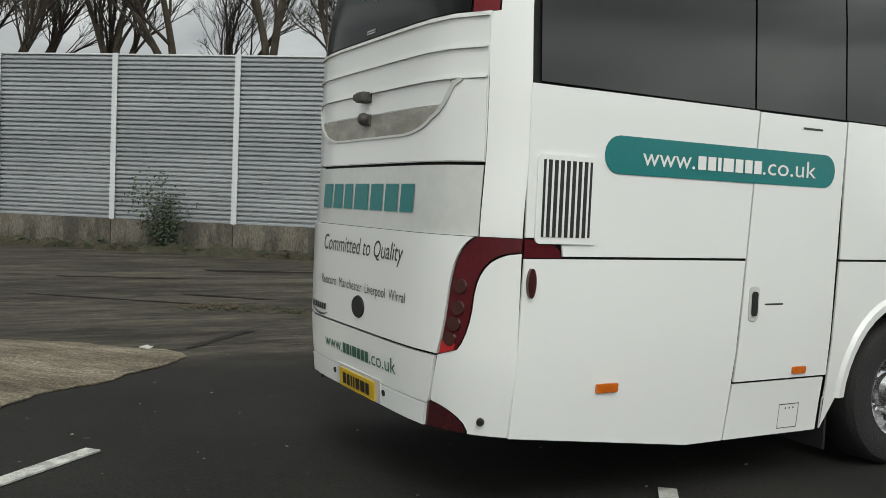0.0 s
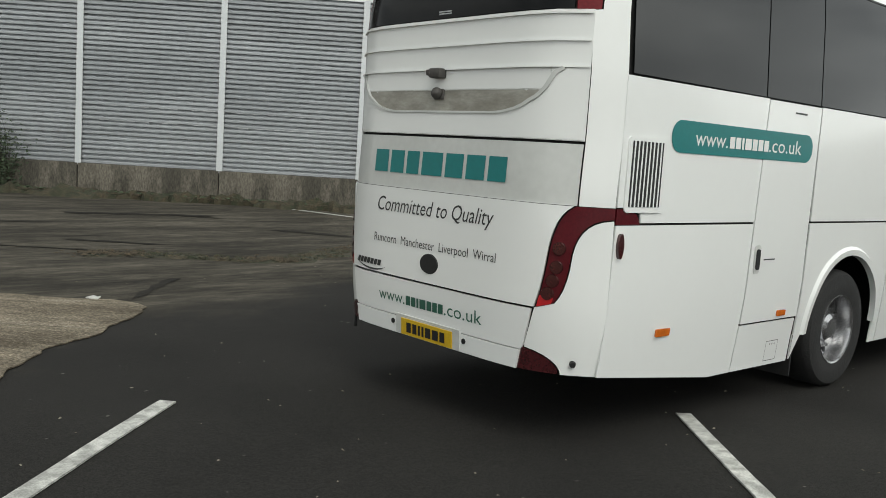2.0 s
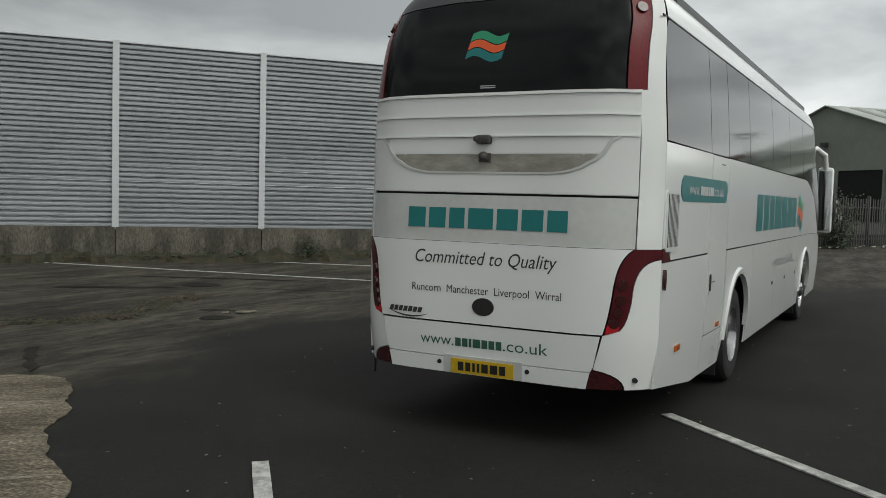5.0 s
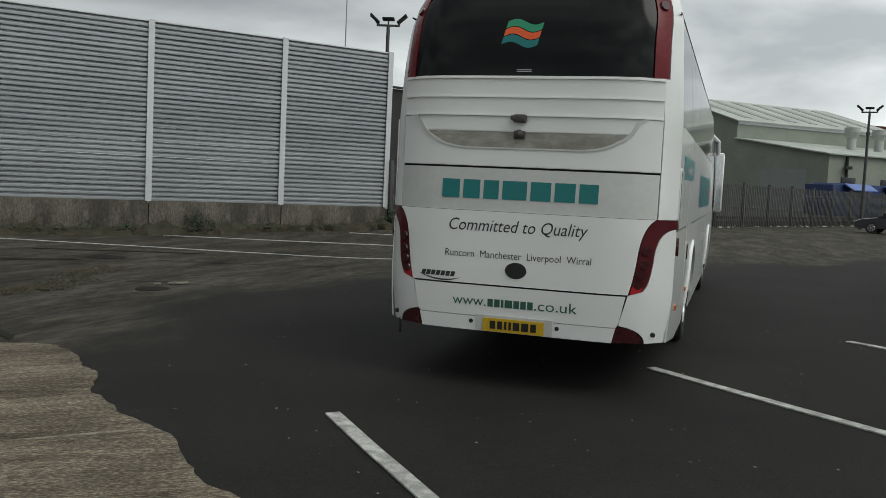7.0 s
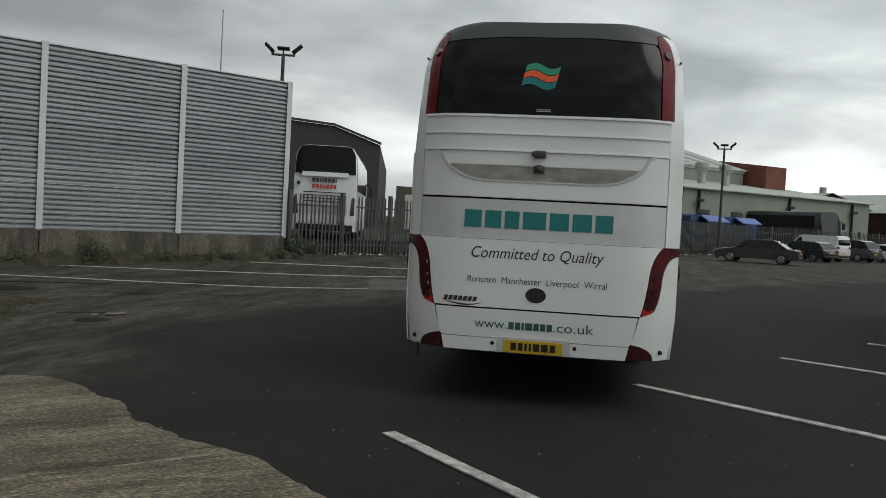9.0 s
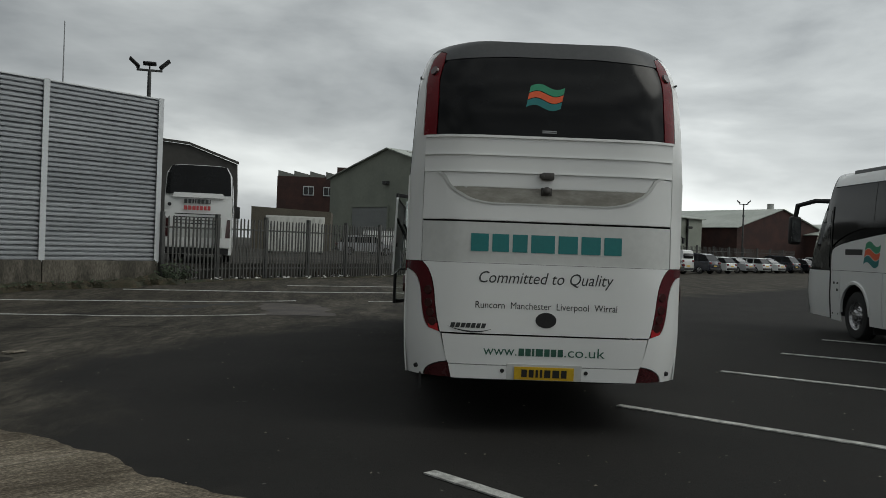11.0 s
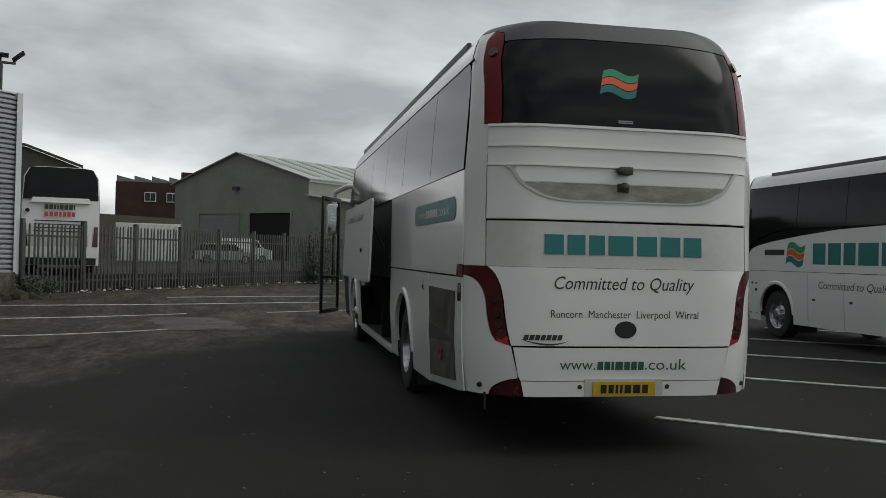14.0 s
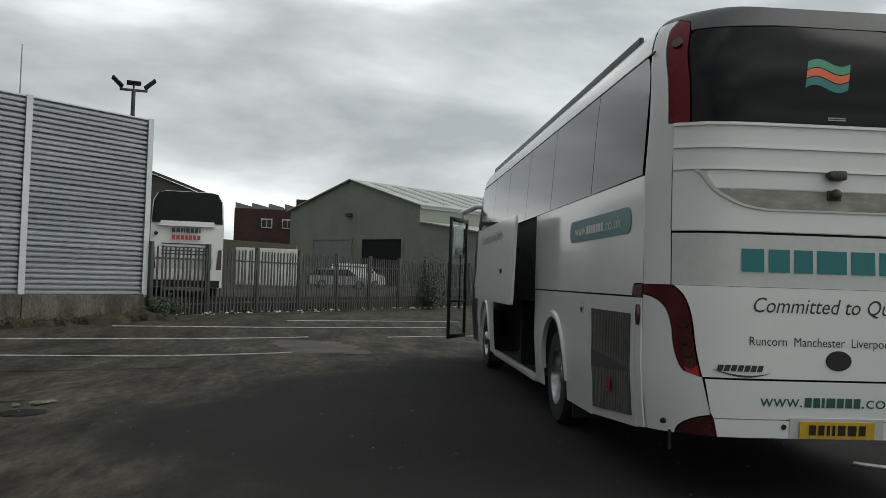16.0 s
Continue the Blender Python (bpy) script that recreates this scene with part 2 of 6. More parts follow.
    L(math_node("ADD", tex(110, 3), math_node("MULTIPLY", tex(2.2, 4), 1.5)), bp.inputs["Height"])
    L(bp.outputs["Normal"], b.inputs["Normal"])
    return m


YARD = yard_tarmac()


def yard_concrete():
    """Weathered slab: drawn-out streaks along the joints, dark algae patches, exposed pale stones."""
    m = bpy.data.materials.new("yard_concrete")
    m.use_nodes = True
    nt = m.node_tree
    L = nt.links.new
    b = nt.nodes["Principled BSDF"]
    co = nt.nodes.new("ShaderNodeTexCoord")
    turn = nt.nodes.new("ShaderNodeMapping")
    turn.inputs["Rotation"].default_value = (0, 0, radians(58))
    L(co.outputs["Object"], turn.inputs["Vector"])

    def tex(scale, stretch=(1, 1, 1), detail=6, rough=0.65):
        mp = nt.nodes.new("ShaderNodeMapping")
        mp.inputs["Scale"].default_value = stretch
        n = nt.nodes.new("ShaderNodeTexNoise")
        n.inputs["Scale"].default_value, n.inputs["Detail"].default_value, n.inputs["Roughness"].default_value = scale, detail, rough
        L(turn.outputs["Vector"], mp.inputs["Vector"])
        L(mp.outputs["Vector"], n.inputs["Vector"])
        return n.outputs["Fac"]

    def ramp(fac, *stops):
        r = nt.nodes.new("ShaderNodeValToRGB")
        e = r.color_ramp.elements
        while len(e) < len(stops):
            e.new(0.5)
        for s, (p, c) in zip(e, stops):
            s.position, s.color = p, (*c, 1)
        L(fac, r.inputs["Fac"])
        return r.outputs["Color"]

    def times(a, c):
        n = nt.nodes.new("ShaderNodeMix")
        n.data_type, n.blend_type = "RGBA", "MULTIPLY"
        n.inputs["Factor"].default_value = 1.0
        L(a, n.inputs[6])
        L(c, n.inputs[7])
        return n.outputs[2]
    base = ramp(tex(0.9, (0.6, 1.2, 1)), (0.32, (0.095, 0.080, 0.060)), (0.50, (0.165, 0.141, 0.108)), (0.70, (0.250, 0.218, 0.172)))
    streak = ramp(tex(4.0, (0.28, 1.9, 1), 8, 0.75), (0.36, (0.66, 0.65, 0.62)), (0.50, (0.98, 0.98, 0.97)), (0.62, (1.34, 1.34, 1.32)))
    algae = ramp(tex(2.6, (0.5, 1.3, 1), 5), (0.60, (1, 1, 1)), (0.70, (0.55, 0.54, 0.48)))
    stones = ramp(tex(42, (0.7, 1.3, 1), 3), (0.38, (0.52, 0.51, 0.49)), (0.55, (1.05, 1.05, 1.05)), (0.66, (1.85, 1.84, 1.80)))
    L(times(times(times(base, streak), algae), stones), b.inputs["Base Color"])
    b.inputs["Roughness"].default_value = 0.94
    b.inputs["Specular IOR Level"].default_value = 0.15
    bp = nt.nodes.new("ShaderNodeBump")
    bp.inputs["Strength"].default_value, bp.inputs["Distance"].default_value = 0.8, 0.015
    L(tex(48, (1, 1, 1), 4), bp.inputs["Height"])
    L(bp.outputs["Normal"], b.inputs["Normal"])
    return m


CONCRETE = yard_concrete()


# ---- mesh helpers ----
def mesh_object(name, bm, material, parent=None, smooth=False):
    me = bpy.data.meshes.new(name)
    bm.to_mesh(me)
    bm.free()
    for m in (material if isinstance(material, (list, tuple)) else [material]):
        me.materials.append(m)
    for p in me.polygons:
        p.use_smooth = True
    me.set_sharp_from_angle(angle=radians(32))
    ob = new(name, me)
    if parent:
        ob.parent = parent
    return ob


def part(name, bm, material, parent, label="", smooth=False):
    ob = mesh_object(name, bm, material, parent, smooth)
    if label:
        ob["label"] = label
    return ob


def thing(name, label, category, m=None, group="", kind=""):
    ob = new(name)
    if m is not None:
        ob.matrix_world = m
    return tagged(ob, label, category, group, kind)


def box(bm, x0, x1, y0, y1, z0, z1, bev=0.0, m=None):
    g = bmesh.ops.create_cube(bm, size=1.0)
    vs = g["verts"]
    for v in vs:
        v.co = Vector((x0 + (v.co.x + 0.5) * (x1 - x0), y0 + (v.co.y + 0.5) * (y1 - y0), z0 + (v.co.z + 0.5) * (z1 - z0)))
    if bev:
        es = list({e for v in vs for e in v.link_edges})
        r = bmesh.ops.bevel(bm, geom=es, offset=bev, segments=2, affect="EDGES", profile=0.5)
        vs = list({v for f in r["faces"] for v in f.verts} | {v for v in vs if v.is_valid})
    if m is not None:
        for v in vs:
            v.co = m @ v.co
    return bm


def bbox(x0, x1, y0, y1, z0, z1, bev=0.0, m=None):
    return box(bmesh.new(), x0, x1, y0, y1, z0, z1, bev, m)


def cyl(bm, p, q, r0, r1=None, n=12, caps=True):
    p, q = Vector(p), Vector(q)
    r1 = r0 if r1 is None else r1
    d = q - p
    g = bmesh.ops.create_cone(bm, cap_ends=caps, segments=n, radius1=r0, radius2=r1, depth=d.length)
    m = Matrix.Translation((p + q) / 2) @ d.to_track_quat("Z", "Y").to_matrix().to_4x4()
    for v in g["verts"]:
        v.co = m @ v.co
    return bm


def prism(poly, z0, z1):
    """A prism on a plan polygon."""
    bm = bmesh.new()
    lo = [bm.verts.new((x, y, z0)) for x, y in poly]
    hi = [bm.verts.new((x, y, z1)) for x, y in poly]
    n = len(poly)
    bm.faces.new(hi)
    bm.faces.new(lo[::-1])
    for i in range(n):
        bm.faces.new((lo[i], lo[(i + 1) % n], hi[(i + 1) % n], hi[i]))
    bmesh.ops.recalc_face_normals(bm, faces=bm.faces)
    return bm


def patch(poly, surf, thick=0.012, step=0.25, off=0.0, back=True):
    """A plate whose outline is a polygon in the (u, v) of a surface, cut on a grid and bent to the surface."""
    bm = bmesh.new()
    bm.faces.new([bm.verts.new((u, v, 0)) for u, v in poly])
    us, vs = [p[0] for p in poly], [p[1] for p in poly]
    for axis, lo, hi in ((0, min(us), max(us)), (1, min(vs), max(vs))):
        n = int((hi - lo) / step)
        for i in range(1, n + 1):
            c = lo + (hi - lo) * i / (n + 1)
            co, no = ((c, 0, 0), (1, 0, 0)) if axis == 0 else ((0, c, 0), (0, 1, 0))
            bmesh.ops.bisect_plane(bm, geom=bm.verts[:] + bm.edges[:] + bm.faces[:], plane_co=co, plane_no=no, dist=1e-5)
    uv = {v: (v.co.x, v.co.y) for v in bm.verts}
    top = list(bm.faces)
    edge = [e for e in bm.edges if len(e.link_faces) == 1]
    for v, (a, b) in uv.items():
        p, n = surf(a, b)
        v.co = p + n * (off + thick)
    if back:
        low = {}
        for e in edge:
            for v in e.verts:
                if v not in low:
                    a, b = uv[v]
                    p, n = surf(a, b)
                    low[v] = bm.verts.new(p + n * off)
        for e in edge:
            a, b = e.verts
            bm.faces.new((a, b, low[b], low[a]))
    bmesh.ops.recalc_face_normals(bm, faces=bm.faces)
    # turn outwards
    p, n = surf(*[sum(c) / len(poly) for c in zip(*poly)])
    f = max(top, key=lambda f: f.calc_area())
    a, b = uv[f.verts[0]]
    if f.normal.dot(surf(a, b)[1]) < 0:
        bmesh.ops.reverse_faces(bm, faces=bm.faces)
    return bm


TEXTS = {}


def text_flat(s, shear=0.0):
    """Vertices and faces of a line of lettering, one unit high, starting at the origin."""
    if (s, shear) not in TEXTS:
        cu = bpy.data.curves.new("lettering", "FONT")
        cu.body, cu.shear, cu.resolution_u, cu.offset = s, shear, 3, 0.0
        ob = bpy.data.objects.new("lettering", cu)
        scene.collection.objects.link(ob)
        dg = bpy.context.evaluated_depsgraph_get()
        me = ob.evaluated_get(dg).to_mesh()
        vs = [(v.co.x, v.co.y) for v in me.vertices]
        fs = [tuple(p.vertices) for p in me.polygons]
        ob.evaluated_get(dg).to_mesh_clear()
        bpy.data.objects.remove(ob)
        bpy.data.curves.remove(cu)
        x0, x1 = min(v[0] for v in vs), max(v[0] for v in vs)
        TEXTS[(s, shear)] = ([((x - x0) / (x1 - x0), y) for x, y in vs], fs)
    return TEXTS[(s, shear)]


def text_on(s, surf, u0, u1, v0, height, off=0.016, shear=0.0):
    """Lettering bent to a surface, from u0 to u1 (either way round), on the baseline v0."""
    vs, fs = text_flat(s, shear)
    bm = bmesh.new()
    made = []
    for x, y in vs:
        p, n = surf(u0 + (u1 - u0) * x, v0 + y * height / 0.70)
        made.append(bm.verts.new(p + n * off))
    for f in fs:
        try:
            bm.faces.new([made[i] for i in f])
        except ValueError:
            pass
    return bm


def rounded(x0, x1, y0, y1, r, n=5):
    out = []
    for cx, cy, a0 in ((x1 - r, y1 - r, 0), (x0 + r, y1 - r, 90), (x0 + r, y0 + r, 180), (x1 - r, y0 + r, 270)):
        for i in range(n + 1):
            a = radians(a0 + 90 * i / n)
            out.append((cx + r * math.cos(a), cy + r * math.sin(a)))
    return out


def smooth_step(a, b, x):
    t = min(1, max(0, (x - a) / (b - a)))
    return t * t * (3 - 2 * t)


def ground_z(x, y):
    """The yard falls a little towards the sound barrier."""
    return -0.30 * smooth_step(5.5, 15, y + 0.25 * (x - 10) if x > 10 else y) * (1 - smooth_step(18, 28, x))

# ---- ground ----
def sheet(name, poly, material, lift, step=1.5, label="", category=""):
    bm = patch(poly, lambda x, y: (Vector((x, y, ground_z(x, y))), Vector((0, 0, 1))), thick=lift, step=step, off=0.0, back=lift > 0.01)
    ob = mesh_object(name, bm, material)
    return tagged(ob, label, category, kind="structure")


def make_ground():
    bm = bmesh.new()
    xs = [-3000, -600, -120, -40] + [-20 + 2.0 * i for i in range(51)] + [100, 140, 300, 900, 3000]
    ys = [-3000, -600, -120, -60] + [-40 + 2.0 * i for i in range(51)] + [80, 140, 300, 900, 3000]
    grid = [[bm.verts.new((x, y, ground_z(x, y) - 0.004)) for y in ys] for x in xs]
    for i in range(len(xs) - 1):
        for j in range(len(ys) - 1):
            bm.faces.new((grid[i][j], grid[i + 1][j], grid[i + 1][j + 1], grid[i][j + 1]))
    tagged(mesh_object("ground", bm, YARD), "dark newer tarmac giving way to worn brown-grey tarmac", "ground", kind="structure")


make_ground()
rnd = random.Random(4)


def ragged(pts, amp, step=0.22, closed=True):
    """The polygon with its edges broken up unevenly."""
    out = []
    n = len(pts)
    for i in range(n):
        a, b = Vector(pts[i]), Vector(pts[(i + 1) % n])
        k = max(1, int((b - a).length / step))
        for j in range(k):
            p = a.lerp(b, j / k)
            q = Vector((p.x * 0.9, p.y * 0.9, 3.1))
            p += Vector((noise.noise(q * 1.3), noise.noise(q * 1.3 + Vector((9, 4, 1))))) * amp + Vector((noise.noise(q * 6), noise.noise(q * 6 + Vector((5, 5, 5))))) * amp * 0.25
            out.append((p.x, p.y))
    return out


SLAB = [(2.65, 9.85), (2.68, 10.1), (2.45, 10.65), (1.5, 11.8), (0.9, 12.3), (-2.0, 14.6), (-9, 20), (-20, 15), (-15, -2.6), (-8.0, 0.2), (-3.6, 3.75), (-0.9, 5.62), (-0.5, 6.15), (-0.1, 6.55), (0.1, 6.75), (0.4, 7.35), (0.75, 7.75), (1.3, 8.42), (1.7, 8.75), (2.2, 9.25)]
sheet("pavement", ragged(SLAB, 0.16, 0.10), CONCRETE, 0.012, 0.9, "worn pale concrete slab with a ragged broken edge", "concrete slab")


def road_line(x0, y0, x1, y1, w=0.10, name="bay_line"):
    a, b = Vector((x0, y0)), Vector((x1, y1))
    d = (b - a).normalized()
    s = Vector((-d.y, d.x)) * w / 2
    pts = [a + s, a - s, b - s, b + s]
    pts = ragged([(p.x, p.y) for p in pts], 0.012, 0.25)
    ob = sheet("line_marking", pts, LINE, 0.012, 1.5, "worn white painted parking bay line on tarmac", "road marking")
    ob["group"] = "parking bay lines"


for ex, ey, turn in ((1.04, 6.02, 41), (4.05, 3.89, 49), (7.08, 1.66, 53), (9.66, -0.32, 55), (12.4, -2.36, 55), (15.2, -4.5, 55)):
    road_line(ex, ey, ex - 9 * math.cos(radians(turn)), ey - 9 * math.sin(radians(turn)), 0.115)
for a in ((13.8, 24.2, 16.4, 9.7), (18.7, 20.0, 21.3, 9.6), (23.3, 15.4, 24.9, 5.4), (21.0, 7.4, 21.2, 4.4), (26.6, 10.6, 28.6, 4.6)):
    road_line(*a, w=0.13)



def streak(pts, w, material, label, category, lift=0.006, seed=0, name="tarmac_stain"):
    """A ragged streak of uneven width along a line of plan points."""
    r = random.Random(seed)
    near, far = [], []
    for a, b in zip(pts, pts[1:]):
        a, b = Vector(a), Vector(b)
        d = (b - a).normalized()
        side = Vector((-d.y, d.x))
        n = max(2, int((b - a).length / 0.3))
        for i in range(n):
            p = a.lerp(b, i / n)
            k = w * r.uniform(0.25, 1.0) / 2
            near.append(p + side * k)
            far.append(p - side * w * r.uniform(0.25, 1.0) / 2)
    tip = Vector(pts[-1])
    sheet(name, [(p.x, p.y) for p in near] + [(tip.x, tip.y)] + [(p.x, p.y) for p in far[::-1]], material, lift, 1.5, label, category)


for i, (w, *pts) in enumerate(((0.14, (1.7, 18.2), (4.4, 15.95), (7.15, 13.9)), (0.65, (6.4, 23.3), (8.2, 22.6), (10.1, 22.2)), (0.40, (2.6, 21.8), (5.4, 20.9)), (0.32, (4.5, 17.7), (6.0, 16.4)), (0.30, (8.45, 13.4), (8.8, 12.5)), (0.16, (12.2, 15.4), (12.8, 13.2), (13.3, 11.2)), (0.22, (4.1, 12.3), (2.75, 10.6)), (0.35, (9.0, 22.2), (9.9, 21.4)), (0.55, (9.6, 18.6), (11.2, 16.6)), (0.30, (12.6, 19.2), (14.4, 15.4)))):
    streak(pts, w, STAIN, "dark crack and tar stain in the old tarmac", "tarmac stain", 0.006, 40 + i)
streak([(-2.2, 14.2), (0.6, 9.85), (1.65, 8.75)], 0.035, GRIT, "pale raised joint across the concrete slab", "slab joint", 0.017, 60, "slab_joint")
streak([(-3.2, 11.8), (-0.9, 8.2), (0.15, 6.95)], 0.05, GRIT, "pale raised joint across the concrete slab", "slab joint", 0.017, 61, "slab_joint")

# ---- sound barrier ----
B0 = Vector((9.10, 29.66))
BSTEP = Vector((3.456, -2.928))
BDIR = BSTEP.normalized()
BANG = math.degrees(math.atan2(BDIR.y, BDIR.x))
BASE_TOP, BAR_TOP = 0.73, 6.43
SPAN = BSTEP.length


def barrier_bay(k0, k1, first):
    """One bay: a base slab, horizontally ribbed panels, and the post at its start."""
    length = SPAN * (k1 - k0)
    at = B0 + BSTEP * k0
    z0 = -0.45
    ob = thing("sound_barrier", "tall grey ribbed metal sound barrier bay on a stained concrete base", "noise barrier", pose(at.x, at.y, 0, 0, 0, BANG), "sound barrier bays", "structure")
    bm = bbox(0.015, length - 0.015, -0.18, 0.22, z0, BASE_TOP, 0.015)
    part("base", bm, KERB, ob, "stained concrete base block")
    rows = 12
    h = (BAR_TOP - BASE_TOP - 0.02) / rows
    for r in range(rows):
        bm = bmesh.new()
        zb = BASE_TOP + 0.01 + r * h
        ribs = 3
        prof = []
        for i in range(ribs):
            a = zb + 0.004 + (h - 0.008) * i / ribs
            d = (h - 0.008) / ribs
            prof += [(-0.062, a), (-0.068, a + d * 0.28), (-0.060, a + d * 0.58), (0.025, a + d * 0.66), (0.030, a + d * 0.93)]
        prof.append((-0.062, zb + h - 0.004))
        lo = [bm.verts.new((0.06, y, z)) for y, z in prof]
        hi = [bm.verts.new((length - 0.06, y, z)) for y, z in prof]
        for i in range(len(prof) - 1):
            bm.faces.new((lo[i], hi[i], hi[i + 1], lo[i + 1]))
        bl = [bm.verts.new((x, 0.055, z)) for x, z in ((0.06, zb + 0.004), (length - 0.06, zb + 0.004), (length - 0.06, zb + h - 0.004), (0.06, zb + h - 0.004))]
        bm.faces.new((bl[3], bl[2], bl[1], bl[0]))
        bm.faces.new((lo[0], bl[0], bl[1], hi[0]))
        bm.faces.new((lo[-1], hi[-1], bl[2], bl[3]))
        bmesh.ops.recalc_face_normals(bm, faces=bm.faces)
        part("panel", bm, ALU, ob)
    part("cap_rail", bbox(0.06, length - 0.06, -0.07, 0.07, BAR_TOP - 0.012, BAR_TOP + 0.04, 0.006), POST, ob)
    for x in ([0, length] if first else [0]):
        bm = bmesh.new()
        box(bm, x - 0.10, x + 0.10, -0.13, -0.112, BASE_TOP - 0.06, BAR_TOP + 0.05)
        box(bm, x - 0.006, x + 0.006, -0.112, 0.112, BASE_TOP - 0.06, BAR_TOP + 0.05)
        box(bm, x - 0.10, x + 0.10, 0.112, 0.13, BASE_TOP - 0.06, BAR_TOP + 0.05)
        part("post", bm, POST, ob, "pale steel upright")


BEND = 4.92
for k in range(-5, 5):
    barrier_bay(k, min(k + 1, BEND), k == 4)

# ---- palisade fence ----
PAL = mat("palisade_steel", (0.100, 0.100, 0.093), 0.6, metal=0.2, var=0.25, scale=2, fine=30, color2=(0.060, 0.060, 0.056))
PALPOST = mat("palisade_post_steel", (0.075, 0.076, 0.072), 0.6, metal=0.3, var=0.25, scale=2, fine=30)


def pale_mesh():
    bm = bmesh.new()
    w, h, d = 0.035, 2.40, 0.012
    pts = [(-w, 0.06), (w, 0.06), (w, h - 0.10), (0.018, h - 0.03), (0, h), (-0.018, h - 0.03), (-w, h - 0.10)]
    fr = [bm.verts.new((x, -d if abs(x) > 0.02 else -d * 2.2, z)) for x, z in pts]
    bk = [bm.verts.new((x, d, z)) for x, z in pts]
    bm.faces.new(fr)
    bm.faces.new(bk[::-1])
    for i in range(len(pts)):
        j = (i + 1) % len(pts)
        bm.faces.new((fr[i], bk[i], bk[j], fr[j]))
    bmesh.ops.recalc_face_normals(bm, faces=bm.faces)
    me = bpy.data.meshes.new("pale")
    bm.to_mesh(me)
    bm.free()
    me.materials.append(PAL)
    return me


PALE = pale_mesh()


def fence_bay(x0, y0, x1, y1, n=14, lift=0.0):
    a, b = Vector((x0, y0)), Vector((x1, y1))
    L = (b - a).length
    d = (b - a) / L
    z = ground_z(x0, y0) + lift
    ob = thing("palisade_fence", "dark galvanised steel palisade fence bay with pointed pales", "fence", pose(x0, y0, z, 0, 0, math.degrees(math.atan2(d.y, d.x))), "palisade fence bays", "structure")
    bm = bmesh.new()
    box(bm, -0.06, 0.06, -0.05, 0.10, 0.0, 2.52, 0.006)
    part("post", bm, PALPOST, ob, "darker steel fence post")
    for zr in (0.45, 1.98):
        bm = bmesh.new()
        box(bm, 0.0, L, 0.013, 0.025, zr - 0.03, zr + 0.03)
        box(bm, 0.0, L, 0.025, 0.06, zr + 0.022, zr + 0.03)
        part("rail", bm, PAL, ob)
    for i in range(n):
        o = new("pale", PALE)
        o.parent = ob
        o.matrix_local = Matrix.Translation((L * (i + 0.5) / n + rnd.uniform(-0.012, 0.012), 0, rnd.uniform(-0.015, 0.015))) @ Matrix.Rotation(rnd.uniform(-0.012, 0.012), 4, "Y")


FENCE_A, FENCE_B = Vector((26.1, 15.0)), Vector((44.0, 3.3))
n_bays = 8
for i in range(n_bays):
    p, q = FENCE_A.lerp(FENCE_B, i / n_bays), FENCE_A.lerp(FENCE_B, (i + 1) / n_bays)
    fence_bay(p.x, p.y, q.x, q.y)
FENCE_C = Vector((70.0, -10.0))
for i in range(9):
    p, q = FENCE_B.lerp(FENCE_C, i / 9), FENCE_B.lerp(FENCE_C, (i + 1) / 9)
    fence_bay(p.x, p.y, q.x, q.y, 15)
FENCE_D = Vector((101.0, -41.0))
for i in range(12):
    p, q = FENCE_C.lerp(FENCE_D, i / 12), FENCE_C.lerp(FENCE_D, (i + 1) / 12)
    fence_bay(p.x, p.y, q.x, q.y, 13)

# ---- coaches ----
LEN = 12.5
LIFT = 0.04  # how far the body rides above its drawn height


def hw(z):
    """Half the width at a height."""
    if z < 0.9:
        return 1.235 + 0.045 * smooth_step(0.2, 0.9, z)
    if z < 2.3:
        return 1.28
    if z < 3.15:
        return 1.28 - 0.055 * (z - 2.3) / 0.85
    return 1.225 * max(0.0, min(1.0, (3.565 - z) / 0.415)) ** (1 / 16)


def rear_x(z):
    """How far the rear leans forward at a height."""
    return 0.035 * smooth_step(0.9, 0.3, z) + 0.02 * smooth_step(1.5, 2.0, z) + 0.14 * max(0, (z - 2.6) / 0.7) ** 2


def front_x(z):
    return LEN - 0.95 * smooth_step(1.0, 3.5, z) - 0.10 * smooth_step(0.9, 0.3, z)


def side_w(x, z):
    w = hw(z)
    f = front_x(z) - x
    if f < 0.9:
        w *= max(0.0, 1 - max(0, (0.9 - f) / 0.9) ** 3 * 0.42)
    return w


def normal_of(fn, u, v, sign):
    e = 0.004
    p = fn(u, v)
    n = (fn(u + e, v) - p).cross(fn(u, v + e) - p)
    if n.length < 1e-12:
        n = Vector((-1, 0, 0))
    n.normalize()
    return n * sign


def rear_point(y, z):
    r = min(1.0, abs(y) / 1.28)
    return Vector((rear_x(z) + (0.322 if y < 0 else 0.38) * r ** 6.5, y, z))


def rear_surf(y, z):
    p = rear_point(y, z)
    n = normal_of(rear_point, y, z, 1)
    return p, n if n.x < 0 else -n


def rear_corner(y, z):
    """The corner follows the body's width, so that it closes on the side."""
    r = min(1.0, abs(y) / 1.28)
    s = hw(z) / 1.28
    return Vector((rear_x(z) + (0.322 if y < 0 else 0.38) * r ** 6.5, y * s, z))


def corner_surf(y, z):
    n = normal_of(rear_corner, y, z, 1)
    return rear_corner(y, z), n if n.x < 0 else -n


def side_surf(sign):
    def pt(x, z):
        if sign < 0:
            x -= 0.055 * smooth_step(4.3, 2.8, x)
        return Vector((x, sign * side_w(x, z), z))

    def f(x, z):
        n = normal_of(pt, x, z, 1)
        return pt(x, z), n if n.y * sign > 0 else -n
    return f


